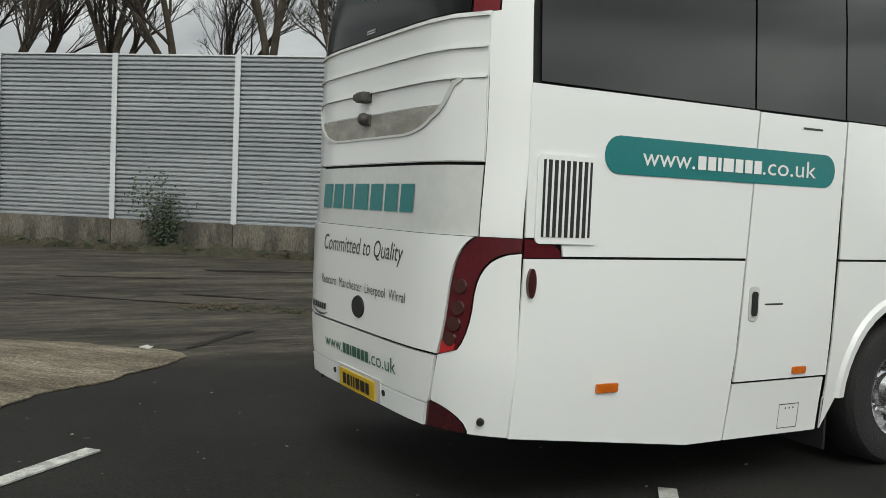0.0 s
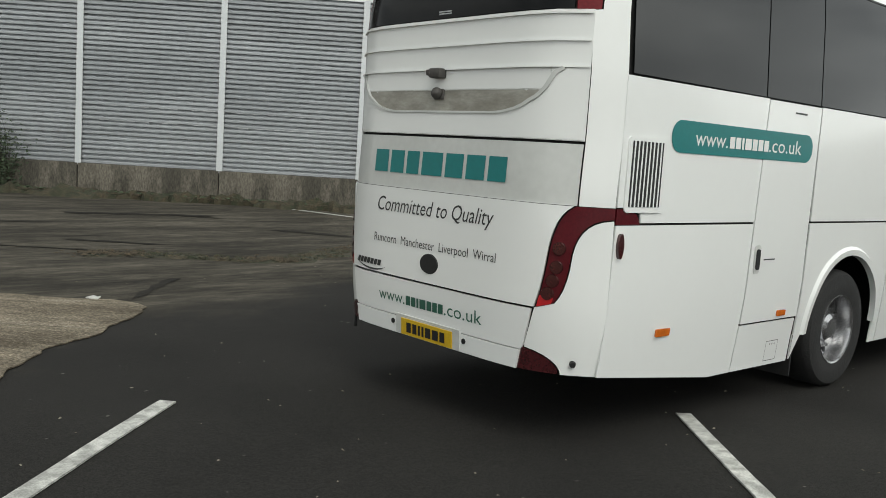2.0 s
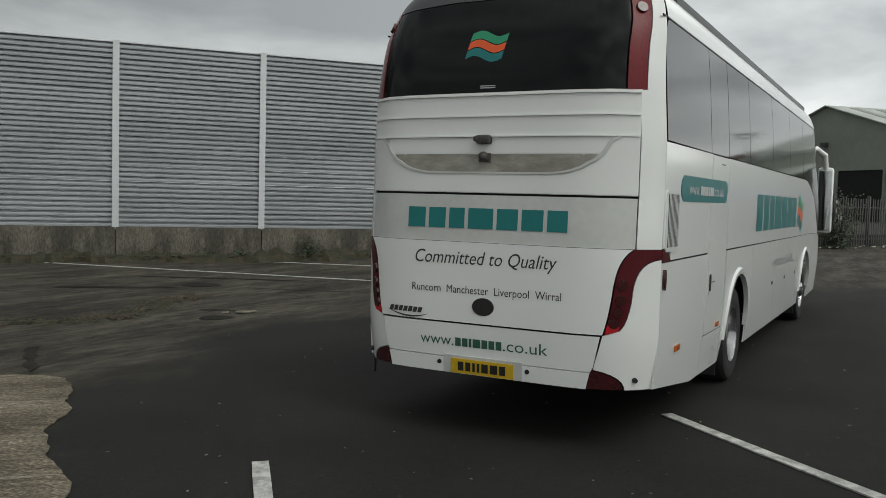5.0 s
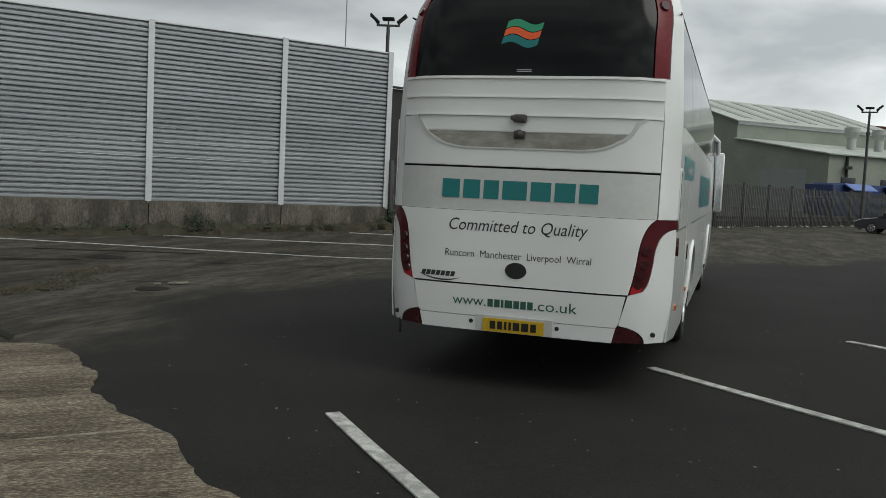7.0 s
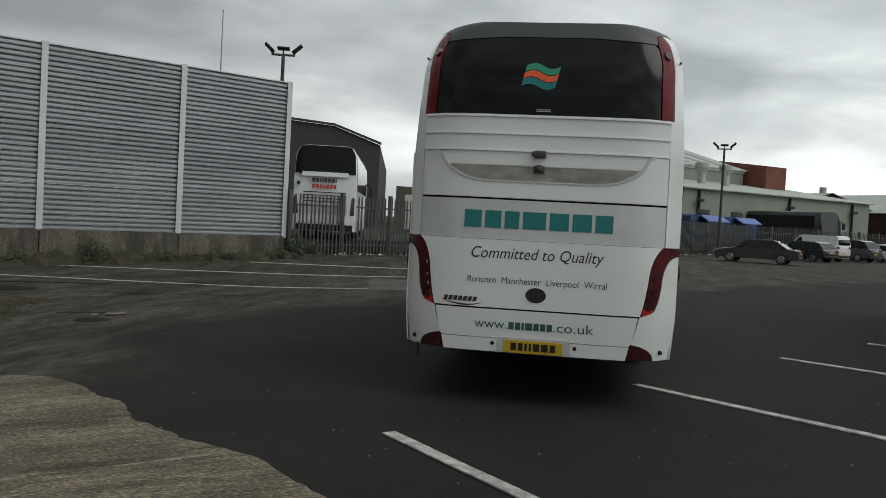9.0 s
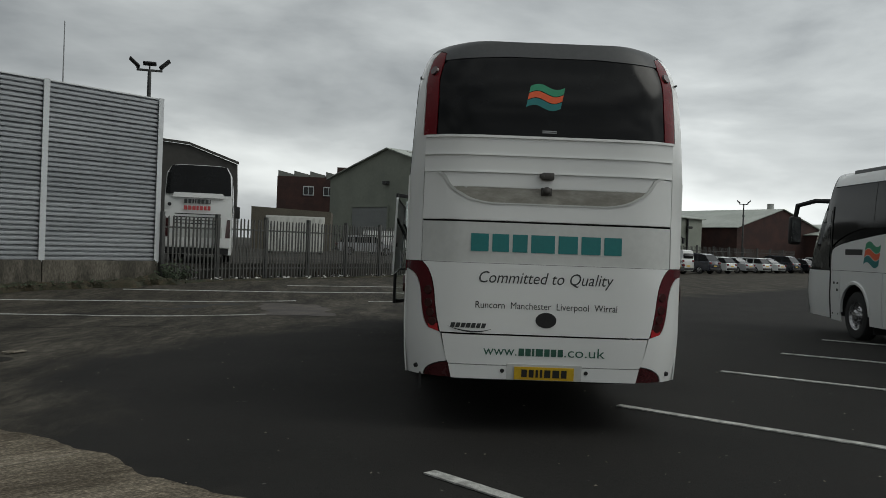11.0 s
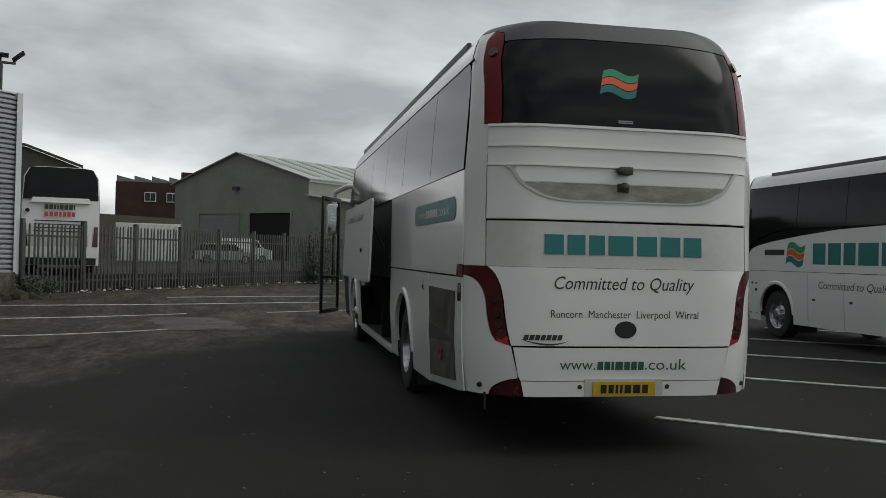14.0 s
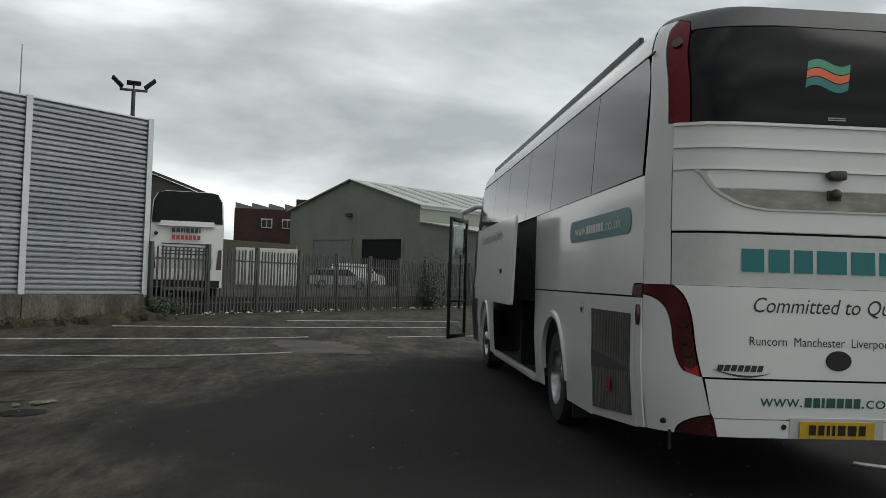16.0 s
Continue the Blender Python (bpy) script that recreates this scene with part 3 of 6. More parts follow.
def arc(cx, cz, r, a0, a1, n=12):
    return [(cx + r * math.cos(radians(a0 + (a1 - a0) * i / n)), cz + r * math.sin(radians(a0 + (a1 - a0) * i / n))) for i in range(n + 1)]


def curve_pts(p0, p1, p2, n=8):
    return [tuple(((1 - t) ** 2) * a + 2 * t * (1 - t) * b + t * t * c for a, b, c in zip(p0, p1, p2)) for t in (i / n for i in range(n + 1))]


def upper_shell(white_roof):
    """The inner body above the floor, closed all round; coloured dark for the shade inside."""
    bm = bmesh.new()
    rings = []
    for z in [1.25, 1.6, 2.0, 2.3, 2.7, 3.0, 3.15, 3.25, 3.34, 3.42, 3.48, 3.52, 3.545, 3.56]:
        w = hw(z) - 0.016
        ring = []
        for i in range(13):
            y = -1.28 + 2.56 * i / 12
            p = rear_corner(y * 0.999, z)
            ring.append(Vector((p.x + 0.018, p.y * (w / max(hw(z), 1e-6)), z)))
        for i in range(1, 20):
            x = 0.45 + (front_x(z) - 0.45) * (i / 20) ** 0.9
            ring.append(Vector((x, side_w(x, z) - 0.016, z)))
        for i in range(9):
            y = 1 - 2 * i / 8
            ring.append(Vector((front_x(z) + 0.10 * (1 - y * y) - 0.02, y * side_w(front_x(z), z), z)))
        for i in range(19, 0, -1):
            x = 0.45 + (front_x(z) - 0.45) * (i / 20) ** 0.9
            ring.append(Vector((x, -side_w(x, z) + 0.016, z)))
        rings.append([bm.verts.new(p) for p in ring])
    n = len(rings[0])
    for a, b in zip(rings, rings[1:]):
        for i in range(n):
            bm.faces.new((a[i], a[(i + 1) % n], b[(i + 1) % n], b[i]))
    bm.faces.new(rings[0][::-1])
    bm.faces.new(rings[-1])
    bmesh.ops.recalc_face_normals(bm, faces=bm.faces)
    return bm


def roof_skin():
    bm = bmesh.new()
    rings = []
    zs = [3.245, 3.29, 3.34, 3.39, 3.43, 3.47, 3.50, 3.525, 3.545, 3.557, 3.563]
    xs = [i / 22 for i in range(23)]
    for x in xs:
        row = []
        for s, seq in ((1, zs), (-1, zs[::-1])):
            for z in seq:
                xr, xf = rear_x(z) + 0.40, front_x(z) - 0.2
                px = xr + (xf - xr) * x
                row.append(bm.verts.new((px, s * (side_w(px, z) + 0.004 if hw(z) > 0.1 else 0.05), z)))
        rings.append(row)
    for a, b in zip(rings, rings[1:]):
        for i in range(len(a) - 1):
            bm.faces.new((a[i], b[i], b[i + 1], a[i + 1]))
    bmesh.ops.recalc_face_normals(bm, faces=bm.faces)
    return bm


def wheel(parent, x, y, sign, dual):
    """A coach wheel: tyre with shoulders, a deep polished rim with nuts and hand holes."""
    R, W = 0.51, 0.29
    ob = new("wheel")
    ob.parent = parent
    ob.matrix_local = Matrix.Translation((x, y, R - LIFT)) @ Matrix.Rotation(0 if sign < 0 else math.pi, 4, "Z")
    n = 40

    def lathe(prof, name, m, par, label="", smooth=True):
        bm = bmesh.new()
        rings = [[bm.verts.new((r * math.cos(2 * math.pi * i / n), yy, r * math.sin(2 * math.pi * i / n))) for i in range(n)] for r, yy in prof]
        for a, b in zip(rings, rings[1:]):
            for i in range(n):
                bm.faces.new((a[i], a[(i + 1) % n], b[(i + 1) % n], b[i]))
        bmesh.ops.recalc_face_normals(bm, faces=bm.faces)
        return part(name, bm, m, par, label, smooth)

    lathe([(0.29, 0.02), (0.30, 0.0), (0.345, -0.008), (0.42, -0.012), (0.475, 0.0), (0.502, 0.03), (0.51, 0.06), (0.51, W - 0.04), (0.49, W), (0.30, W)], "tyre", TYRE, ob)
    deep = 0.13 if dual else 0.05
    rim = lathe([(0.302, 0.004), (0.30, -0.006), (0.285, 0.0), (0.275, 0.03), (0.262, deep), (0.20, deep + 0.01), (0.13, deep - 0.03), (0.12, deep - 0.06), (0.085, deep - 0.085), (0.0005, deep - 0.09)], "rim", RIM, ob, "bright polished metal wheel rim")
    for i in range(10):
        a = 2 * math.pi * i / 10
        bm = cyl(bmesh.new(), (0.165 * math.cos(a), deep - 0.01, 0.165 * math.sin(a)), (0.165 * math.cos(a), deep - 0.055, 0.165 * math.sin(a)), 0.016, 0.014, 6)
        part("wheel_nut", bm, RIM, rim)
    for i in range(8):
        a = 2 * math.pi * (i + 0.5) / 8
        bm = cyl(bmesh.new(), (0.228 * math.cos(a), deep + 0.004, 0.228 * math.sin(a)), (0.228 * math.cos(a), deep - 0.0015, 0.228 * math.sin(a)), 0.026, n=12)
        part("hand_hole", bm, BLACK, rim)
    return ob


def letters(parent, bm, material, label=""):
    """Each letter of a line as a part of its own."""
    bm.verts.ensure_lookup_table()
    left = set(bm.faces)
    while left:
        todo, island = [left.pop()], []
        while todo:
            f = todo.pop()
            island.append(f)
            for e in f.edges:
                for g in e.link_faces:
                    if g in left:
                        left.discard(g)
                        todo.append(g)
        one, made = bmesh.new(), {}
        for f in island:
            for v in f.verts:
                if v not in made:
                    made[v] = one.verts.new(v.co)
            one.faces.new([made[v] for v in f.verts])
        part("letter", one, material, parent)
    bm.free()


def flag(parent, surf, u0, u1, v0, v1, off=0.017, lean=0.12):
    """A waving flag in three bands."""
    h = (v1 - v0)
    w = u1 - u0
    for k, m in ((2, VGREEN), (1, VORANGE), (0, TEAL)):
        bm = bmesh.new()
        n = 14
        rows = []
        for i in range(n + 1):
            t = i / n
            wave = math.sin(t * 2 * math.pi) * 0.10 * h - 0.03 * h * t
            col = []
            for s in (k / 3 + (0.018 if k else 0), (k + 1) / 3 - (0.018 if k < 2 else 0)):
                v = v0 + h * (0.10 + 0.80 * s) + wave
                p, nn = surf(u0 + w * (t * 0.9 + lean * s), v)
                col.append(bm.verts.new(p + nn * off))
            rows.append(col)
        for a, b in zip(rows, rows[1:]):
            bm.faces.new((a[0], b[0], b[1], a[1]))
        part("flag_band", bm, m, parent)


def bars(parent, surf, u0, u1, v0, v1, widths, m, off=0.017, gap=0.10, slant=0.0, name="emblem_block"):
    """Blocks standing for a firm's name."""
    total = sum(widths) + gap * (len(widths) - 1)
    k = (u1 - u0) / total
    u = u0
    for w in widths:
        a, b = u, u + w * k
        s = slant * (v1 - v0) * (1 if u1 > u0 else -1)
        q = [(a, v0), (b, v0), (b + s, v1), (a + s, v1)]
        part(name, patch(q, surf, thick=0.002, step=0.3, off=off, back=False), m, parent)
        u += (w + gap) * k


def web_address(parent, surf, u0, u1, v0, h, m, off=0.017):
    d = u1 - u0
    letters(parent, text_on("www.", surf, u0, u0 + d * 0.275, v0, h, off), m)
    bars(parent, surf, u0 + d * 0.29, u0 + d * 0.655, v0, v0 + h * 0.76, [0.9, 0.9, 0.4, 1.2, 0.9, 0.9, 0.9], m, off, 0.22, name="lettering_bar")
    letters(parent, text_on(".co.uk", surf, u0 + d * 0.665, u1, v0, h, off), m)


def coach(m, label, left_open):
    ob = thing("coach", label, "coach", m)
    P = lambda name, bm, mt, lab="", smooth=True: part(name, bm, mt, ob, lab, False)
    P("body_frame", upper_shell(True), GLASS if not left_open else UNDER_AND_SHADE)
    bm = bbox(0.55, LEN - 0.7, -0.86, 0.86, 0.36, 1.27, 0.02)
    P("chassis", bm, UNDER_AND_SHADE)
    part("roof_skin", roof_skin(), WHITE, ob, "", True)
    # rear
    S = rear_surf

    def quad(y, z0, z1):
        return [(-y, z0), (y, z0), (y, z1), (-y, z1)]
    P("rear_window", patch([(-1.05, 2.665), (1.05, 2.665), (1.058, 2.95), (1.072, 3.2), (1.070, 3.33), (1.045, 3.362), (0.4, 3.397), (-0.4, 3.397), (-1.045, 3.362), (-1.070, 3.33), (-1.072, 3.2), (-1.058, 2.95)], corner_surf, 0.010, 0.07), REARGLASS, "dark tinted rear window")
    for s in (1, -1):
        P("rear_lamp_strip", patch([(s * 1.063, 2.66), (s * 1.175, 2.66), (s * 1.185, 3.0), (s * 1.20, 3.25), (s * 1.20, 3.40), (s * 1.172, 3.474), (s * 1.098, 3.445), (s * 1.082, 3.36), (s * 1.084, 3.2), (s * 1.070, 2.95)], corner_surf, 0.012, 0.05), RED, "dark red upright lens strip")
        bm = bmesh.new()
        p, n = corner_surf(s * 1.142, 3.27)
        cyl(bm, p, p + n * 0.03, 0.05, 0.042, 20)
        P("marker_lamp", bm, LENS)
        P("corner_pillar", patch([(s * 1.142, 1.50), (s * 1.28, 1.50), (s * 1.28, 3.472), (s * 1.18, 3.477), (s * 1.207, 3.40), (s * 1.207, 3.25), (s * 1.192, 3.0), (s * 1.182, 2.66), (s * 1.142, 2.655)], corner_surf, 0.012, 0.05), WHITE)
    P("roof_cap", patch([(-1.168, 3.480), (-1.093, 3.448), (-1.075, 3.369), (-0.45, 3.404), (0.45, 3.404), (1.075, 3.369), (1.093, 3.448), (1.168, 3.480), (1.28, 3.478), (1.28, 3.558), (-1.28, 3.558), (-1.28, 3.478)], corner_surf, 0.012, 0.022), ROOFGREY, "dark grey roof edge above the window")
    # ridged band
    P("rear_backing", patch(quad(1.138, 1.885, 2.66), S, 0.005, 0.2), WHITE)
    P("rear_band", patch(quad(1.135, 2.325, 2.65), S, 0.012, 0.2), WHITE)
    for z in (2.33, 2.485, 2.645):
        P("ridge", patch(quad(1.13, z - 0.012, z), S, 0.014, 0.2, 0.012), WHITE)
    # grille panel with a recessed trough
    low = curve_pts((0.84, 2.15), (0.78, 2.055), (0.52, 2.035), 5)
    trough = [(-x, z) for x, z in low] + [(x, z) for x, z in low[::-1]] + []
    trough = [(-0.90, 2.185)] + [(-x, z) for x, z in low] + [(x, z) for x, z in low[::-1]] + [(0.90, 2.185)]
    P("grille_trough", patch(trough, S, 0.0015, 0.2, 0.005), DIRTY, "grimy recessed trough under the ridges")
    P("ridge", patch(quad(0.93, 2.19, 2.315), S, 0.010, 0.2), WHITE)
    out_l = [(-1.13, 2.315), (-1.02, 2.31), (-0.97, 2.28), (-0.915, 2.19), (-0.86, 2.14)] + [(-x, z) for x, z in low[1:]]
    panel = out_l + [(-x, z) for x, z in out_l[::-1]] + [(1.135, 1.89), (-1.135, 1.89)]
    P("engine_lid_upper", patch(panel, S, 0.013, 0.2), WHITE)
    lip = [(x, z) for x, z in out_l[1:]] + [(-x, z) for x, z in out_l[1:][::-1]]
    lip2 = [(x * 0.975, z + 0.014) for x, z in lip]
    for i in range(len(lip) - 1):
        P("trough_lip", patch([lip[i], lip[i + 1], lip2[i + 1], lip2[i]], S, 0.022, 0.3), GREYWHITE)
    # camera pods
    for z, r in ((2.30, 0.042), (2.165, 0.040)):
        p, n = S(0.035, z)
        bm = bmesh.new()
        if z > 2.2:
            box(bm, p.x - 0.08, p.x, p.y - 0.06, p.y + 0.05, z - 0.035, z + 0.03, 0.012)
            box(bm, p.x - 0.085, p.x - 0.02, p.y + 0.03, p.y + 0.07, z - 0.02, z + 0.02, 0.008)
        else:
            bmesh.ops.create_uvsphere(bm, u_segments=14, v_segments=10, radius=r, matrix=Matrix.Translation(p + n * 0.035))
            box(bm, p.x - 0.02, p.x + 0.01, p.y - 0.05, p.y + 0.05, z - 0.04, z + 0.03, 0.006)
        P("camera_pod", bm, mat("pod_grey", (0.07, 0.065, 0.06), 0.6, var=0.25, scale=9, fine=60))
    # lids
    # upper lid leans away from the sky; its shade is in the grey colour
    P("engine_lid", patch([(-1.135, 1.50), (1.135, 1.50), (1.135, 1.868), (-1.135, 1.868)], S, 0.008, 0.2), GREYWHITE, "smooth white engine lid, greyed to paint in its shade")
    lamp_in = curve_pts((1.12, 1.497), (1.03, 1.43), (1.005, 1.22), 6) + curve_pts((1.005, 1.22), (0.985, 1.0), (0.945, 0.865), 5)[1:]
    lower = [(-y, z) for y, z in lamp_in] + [(y, z) for y, z in lamp_in[::-1]]
    P("engine_lid_lower", patch(lower, S, 0.020, 0.2), WHITE)
    P("bumper", patch([(-0.93, 0.85), (0.93, 0.85), (0.885, 0.62), (0.865, 0.585), (-0.865, 0.585), (-0.885, 0.62)], S, 0.020, 0.2), WHITE)
    P("bumper_lip", patch([(-0.862, 0.578), (0.862, 0.578), (0.835, 0.455), (-0.835, 0.455)], S, 0.026, 0.2), WHITE)
    for s in (1, -1):
        li = [(s * (y + 0.012), z) for y, z in lamp_in]
        lo = [(s * 1.28, 1.495), (s * 1.28, 1.43)] + [(s * y, z) for y, z in curve_pts((1.24, 1.42), (1.145, 1.38), (1.125, 1.2), 6) + curve_pts((1.125, 1.2), (1.115, 0.98), (1.055, 0.90), 5)[1:]]
        tail = P("tail_lamp", patch(li[::-1] + lo, corner_surf, 0.014, 0.08), TAIL, "curved dark red tail lamp cluster")
        for z, y, mt in ((1.235, 1.066, LENS), (1.12, 1.058, LENS), (1.035, 1.042, LENS), (0.955, 1.02, LENS)):
            p, n = corner_surf(s * y, z)
            part("lamp_lens", cyl(bmesh.new(), p + n * 0.010, p + n * 0.024, 0.044, 0.038, 18), mt, tail)
        P("lamp_tip", patch([(s * 0.962, 0.868), (s * 1.045, 0.895), (s * 1.055, 0.93), (s * 0.975, 0.94)], corner_surf, 0.018, 0.06), LENSBRIGHT)
        corner = [(s * 1.28, 1.42)] + [(s * (y + 0.003), z) for y, z in curve_pts((1.24, 1.41), (1.149, 1.37), (1.129, 1.2), 6) + curve_pts((1.129, 1.2), (1.119, 0.98), (1.059, 0.898), 5)[1:]] + [(s * 0.948, 0.858), (s * 0.90, 0.63)] + [(s * (0.842 + 0.275 * math.cos(radians(a))), 0.455 + 0.150 * math.sin(radians(a))) for a in (78, 64, 50, 36, 22, 8, 0)] + [(s * 1.28, 0.455)]
        P("corner_panel", patch(corner, corner_surf, 0.012, 0.05), WHITE)
        P("fog_lamp", patch([(s * 0.88, 0.592)] + [(s * (0.842 + 0.262 * math.cos(radians(a))), 0.457 + 0.138 * math.sin(radians(a))) for a in (78, 64, 50, 36, 22, 8, 0)] + [(s * 0.842, 0.457)], corner_surf, 0.014, 0.08), FOG, "dark red lower fog lamp lens")
        for y, z in ((0.38, 0.535), (1.17, 0.53)):
            p, n = S(s * y, z) if y < 1 else corner_surf(s * y, z)
            P("parking_sensor", cyl(bmesh.new(), p + n * 0.01, p + n * 0.032, 0.022, 0.018, 14), BLACK)
        # lens carried round on the flank
        f = side_surf(s)
        wrap = [(0.385, 1.402)] + [(0.385, 1.495), (0.52, 1.495)] + curve_pts((0.52, 1.495), (0.60, 1.47), (0.62, 1.402), 4)
        P("lamp_wrap", patch(wrap, f, 0.013, 0.1), TAIL)
    # badge hole, plate, lettering
    p, n = S(0, 1.0)
    ov = bmesh.new()
    cyl(ov, p + n * 0.015, p + n * 0.028, 0.098, 0.09, 28)
    for v in ov.verts:
        v.co.z = 1.0 + (v.co.z - 1.0) * 0.74
    P("badge_disc", ov, BLACK, "black oval badge")
    P("plate_recess", patch(quad(0.34, 0.46, 0.60), S, 0.030, 0.3), GREYWHITE)
    plate = P("number_plate", patch(quad(0.27, 0.462, 0.578), S, 0.010, 0.3, 0.030), PLATE, "yellow rear registration plate")
    bars(plate, S, 0.205, -0.205, 0.485, 0.556, [0.8, 0.7, 0.35, 0.35, 0.5 + 0.4, 1, 0.8], BLACK, 0.042, 0.28, name="plate_bar")
    bars(ob, S, 0.70, -0.665, 1.605, 1.765, [1, 0.95, 0.85, 1.35, 1.1, 1.1, 1], TEAL, 0.010, 0.20)
    letters(ob, text_on("Committed to Quality", S, 0.615, -0.60, 1.325, 0.105, 0.022, 0.25), INK)
    letters(ob, text_on("Runcorn  Manchester  Liverpool  Wirral", S, 0.64, -0.64, 1.095, 0.062, 0.022), INK)
    web_address(ob, S, 0.555, -0.545, 0.675, 0.088, GREENINK, 0.022)
    sw = curve_pts((0.88, 0.92), (0.66, 0.83), (0.49, 0.905), 8)
    for i in range(8):
        a, b = sw[i], sw[i + 1]
        t0, t1 = 0.012 * math.sin(math.pi * i / 8) + 0.002, 0.012 * math.sin(math.pi * (i + 1) / 8) + 0.002
        P("emblem_swoosh", patch([a, b, (b[0], b[1] + t1), (a[0], a[1] + t0)], S, 0.002, 0.3, 0.021, False), INK)
    bars(ob, S, 0.86, 0.55, 0.912, 0.955, [1] * 7, INK, 0.022, 0.25, 0.3, name="emblem_block")
    flag(ob, S, 0.245, -0.105, 2.90, 3.15, 0.012)
    for z in (2.69, 2.705):
        P("sticker", patch([(0.09, z), (-0.04, z), (-0.04, z + 0.009), (0.09, z + 0.009)], S, 0.001, 0.3, 0.012, False), SILVERINK)
    P("wiring_stub", cyl(bmesh.new(), (0.2, 1.12, 0.33), (0.2, 1.12, 0.47), 0.012, n=8), BLACK)
    # flanks
    RW, FW, AR = 3.58, 9.65, 0.60
    for s in (-1, 1):
        f = side_surf(s)
        right = s < 0
        opened = left_open and not right
        Q = lambda name, poly, mt=WHITE, lab="", step=0.3, th=0.012, off=0.0: P(name, patch(poly, f, th, step, off), mt, lab)
        r4 = lambda x0, x1, z0, z1: [(x0, z0), (x1, z0), (x1, z1), (x0, z1)]
        # glazing
        panes = [0.44, 2.005, 2.83, 4.0, 5.72, 7.38, 8.95] if right else [0.44, 2.02, 3.93, 5.62, 7.36, 8.95]
        for i in range(len(panes) - 1):
            a, b = panes[i] + 0.008, panes[i + 1] - 0.008
            poly = r4(a, b, 2.305, 3.225)
            if i == 0:
                poly = [(a, 2.31), (b, 2.305), (b, 3.225), (a + 0.22, 3.225)] + curve_pts((a + 0.16, 3.225), (a + 0.02, 3.21), (a - 0.0, 2.95), 4)
            Q("side_window", poly, GLASS, "", 0.4, 0.006)
        Q("side_window", [(8.96, 2.305)] + curve_pts((9.3, 2.30), (10.6, 2.18), (11.2, 1.62), 8) + [(11.35, 1.45), (11.62, 1.45), (11.5, 2.0), (11.3, 2.6), (11.05, 3.0), (10.75, 3.20), (10.5, 3.225), (8.96, 3.225)], GLASS, "dark side window sweeping down to the front", 0.3, 0.006)
        Q("gutter", r4(0.44, 10.6, 3.228, 3.242), BLACK, "", 0.5, 0.010)
        # upper panels
        if right:
            Q("quarter_panel", [(0.63, 1.41), (1.987, 1.41), (2.035, 2.295), (0.388, 2.295), (0.388, 1.505), (0.57, 1.505), (0.622, 1.465)])
            d = Q("emergency_door", [(1.957, 0.66), (2.79, 0.66), (2.83, 2.29), (2.045, 2.29)], WHITE, "", 0.3, 0.014)
            part("door_handle", patch(rounded(2.03, 2.115, 1.03, 1.24, 0.03), f, 0.006, 0.5, 0.014), GREYWHITE, d)
            part("handle_pull", patch(rounded(2.05, 2.095, 1.06, 1.21, 0.02), f, 0.012, 0.5, 0.018), BLACK, d)
            part("sticker", patch(r4(2.17, 2.33, 1.125, 1.135), f, 0.001, 0.5, 0.015, False), INK, d)
            part("sticker", patch(r4(2.42, 2.60, 2.215, 2.228), f, 0.001, 0.5, 0.015, False), INK, d)
            h = Q("filler_flap", [(1.925, 0.30), (2.755, 0.295), (2.77, 0.645), (1.95, 0.645)])
            part("flap_outline", patch(r4(2.39, 2.57, 0.33, 0.335) , f, 0.001, 0.5, 0.013, False), INK, h)
            part("flap_outline", patch(r4(2.39, 2.57, 0.485, 0.49), f, 0.001, 0.5, 0.013, False), INK, h)
            part("flap_outline", patch(r4(2.39, 2.394, 0.335, 0.485), f, 0.001, 0.5, 0.013, False), INK, h)
            part("flap_outline", patch(r4(2.566, 2.57, 0.335, 0.485), f, 0.001, 0.5, 0.013, False), INK, h)
            for k in range(3):
                part("flap_lock", patch(rounded(2.445 + 0.035 * k, 2.457 + 0.035 * k, 0.455, 0.467, 0.004), f, 0.001, 0.5, 0.013, False), INK, h)
            Q("engine_side_flap", [(0.36, 0.455), (1.62, 0.30), (1.915, 0.30), (1.984, 1.395), (0.388, 1.395)])
            g = Q("side_grille", rounded(0.44, 0.84, 1.475, 1.94, 0.03), WHITE, "white louvred air vent", 0.5, 0.010, 0.012)
            part("vent_opening", patch(r4(0.475, 0.79, 1.51, 1.912), f, 0.002, 0.5, 0.022), BLACK, g)
            for k in range(8):
                x = 0.490 + 0.0385 * k
                part("vent_slat", patch(r4(x, x + 0.013, 1.51, 1.912), f, 0.003, 0.5, 0.0225), WHITE, g)
            Q("engine_side_reflector", rounded(0.90, 1.05, 0.665, 0.715, 0.008), ORANGE, "amber side reflector", 0.5, 0.012, 0.012)
            Q("side_reflector", rounded(2.46, 2.58, 0.685, 0.73, 0.008), ORANGE, "amber side reflector", 0.5, 0.012, 0.013)
            x0 = 2.80
        else:
            Q("quarter_panel", [(0.63, 1.41), (4.72, 1.41), (4.72, 2.295), (0.388, 2.295), (0.388, 1.505), (0.57, 1.505), (0.622, 1.465)])
            Q("corner_flap", [(0.36, 0.455), (0.52, 0.44), (0.52, 1.395), (0.388, 1.395)])
            g = Q("radiator_grille", [(0.53, 0.43), (1.93, 0.32), (1.93, 1.395), (0.53, 1.395)], WHITE, "radiator flap with a ribbed grey grille")
            part("grille_mesh", patch([(0.64, 0.50), (1.84, 0.40), (1.84, 1.27), (0.64, 1.27)], f, 0.003, 0.5, 0.012), mat("grille_dark", (0.05, 0.048, 0.042), 0.7, var=0.2, scale=4, fine=40), g)
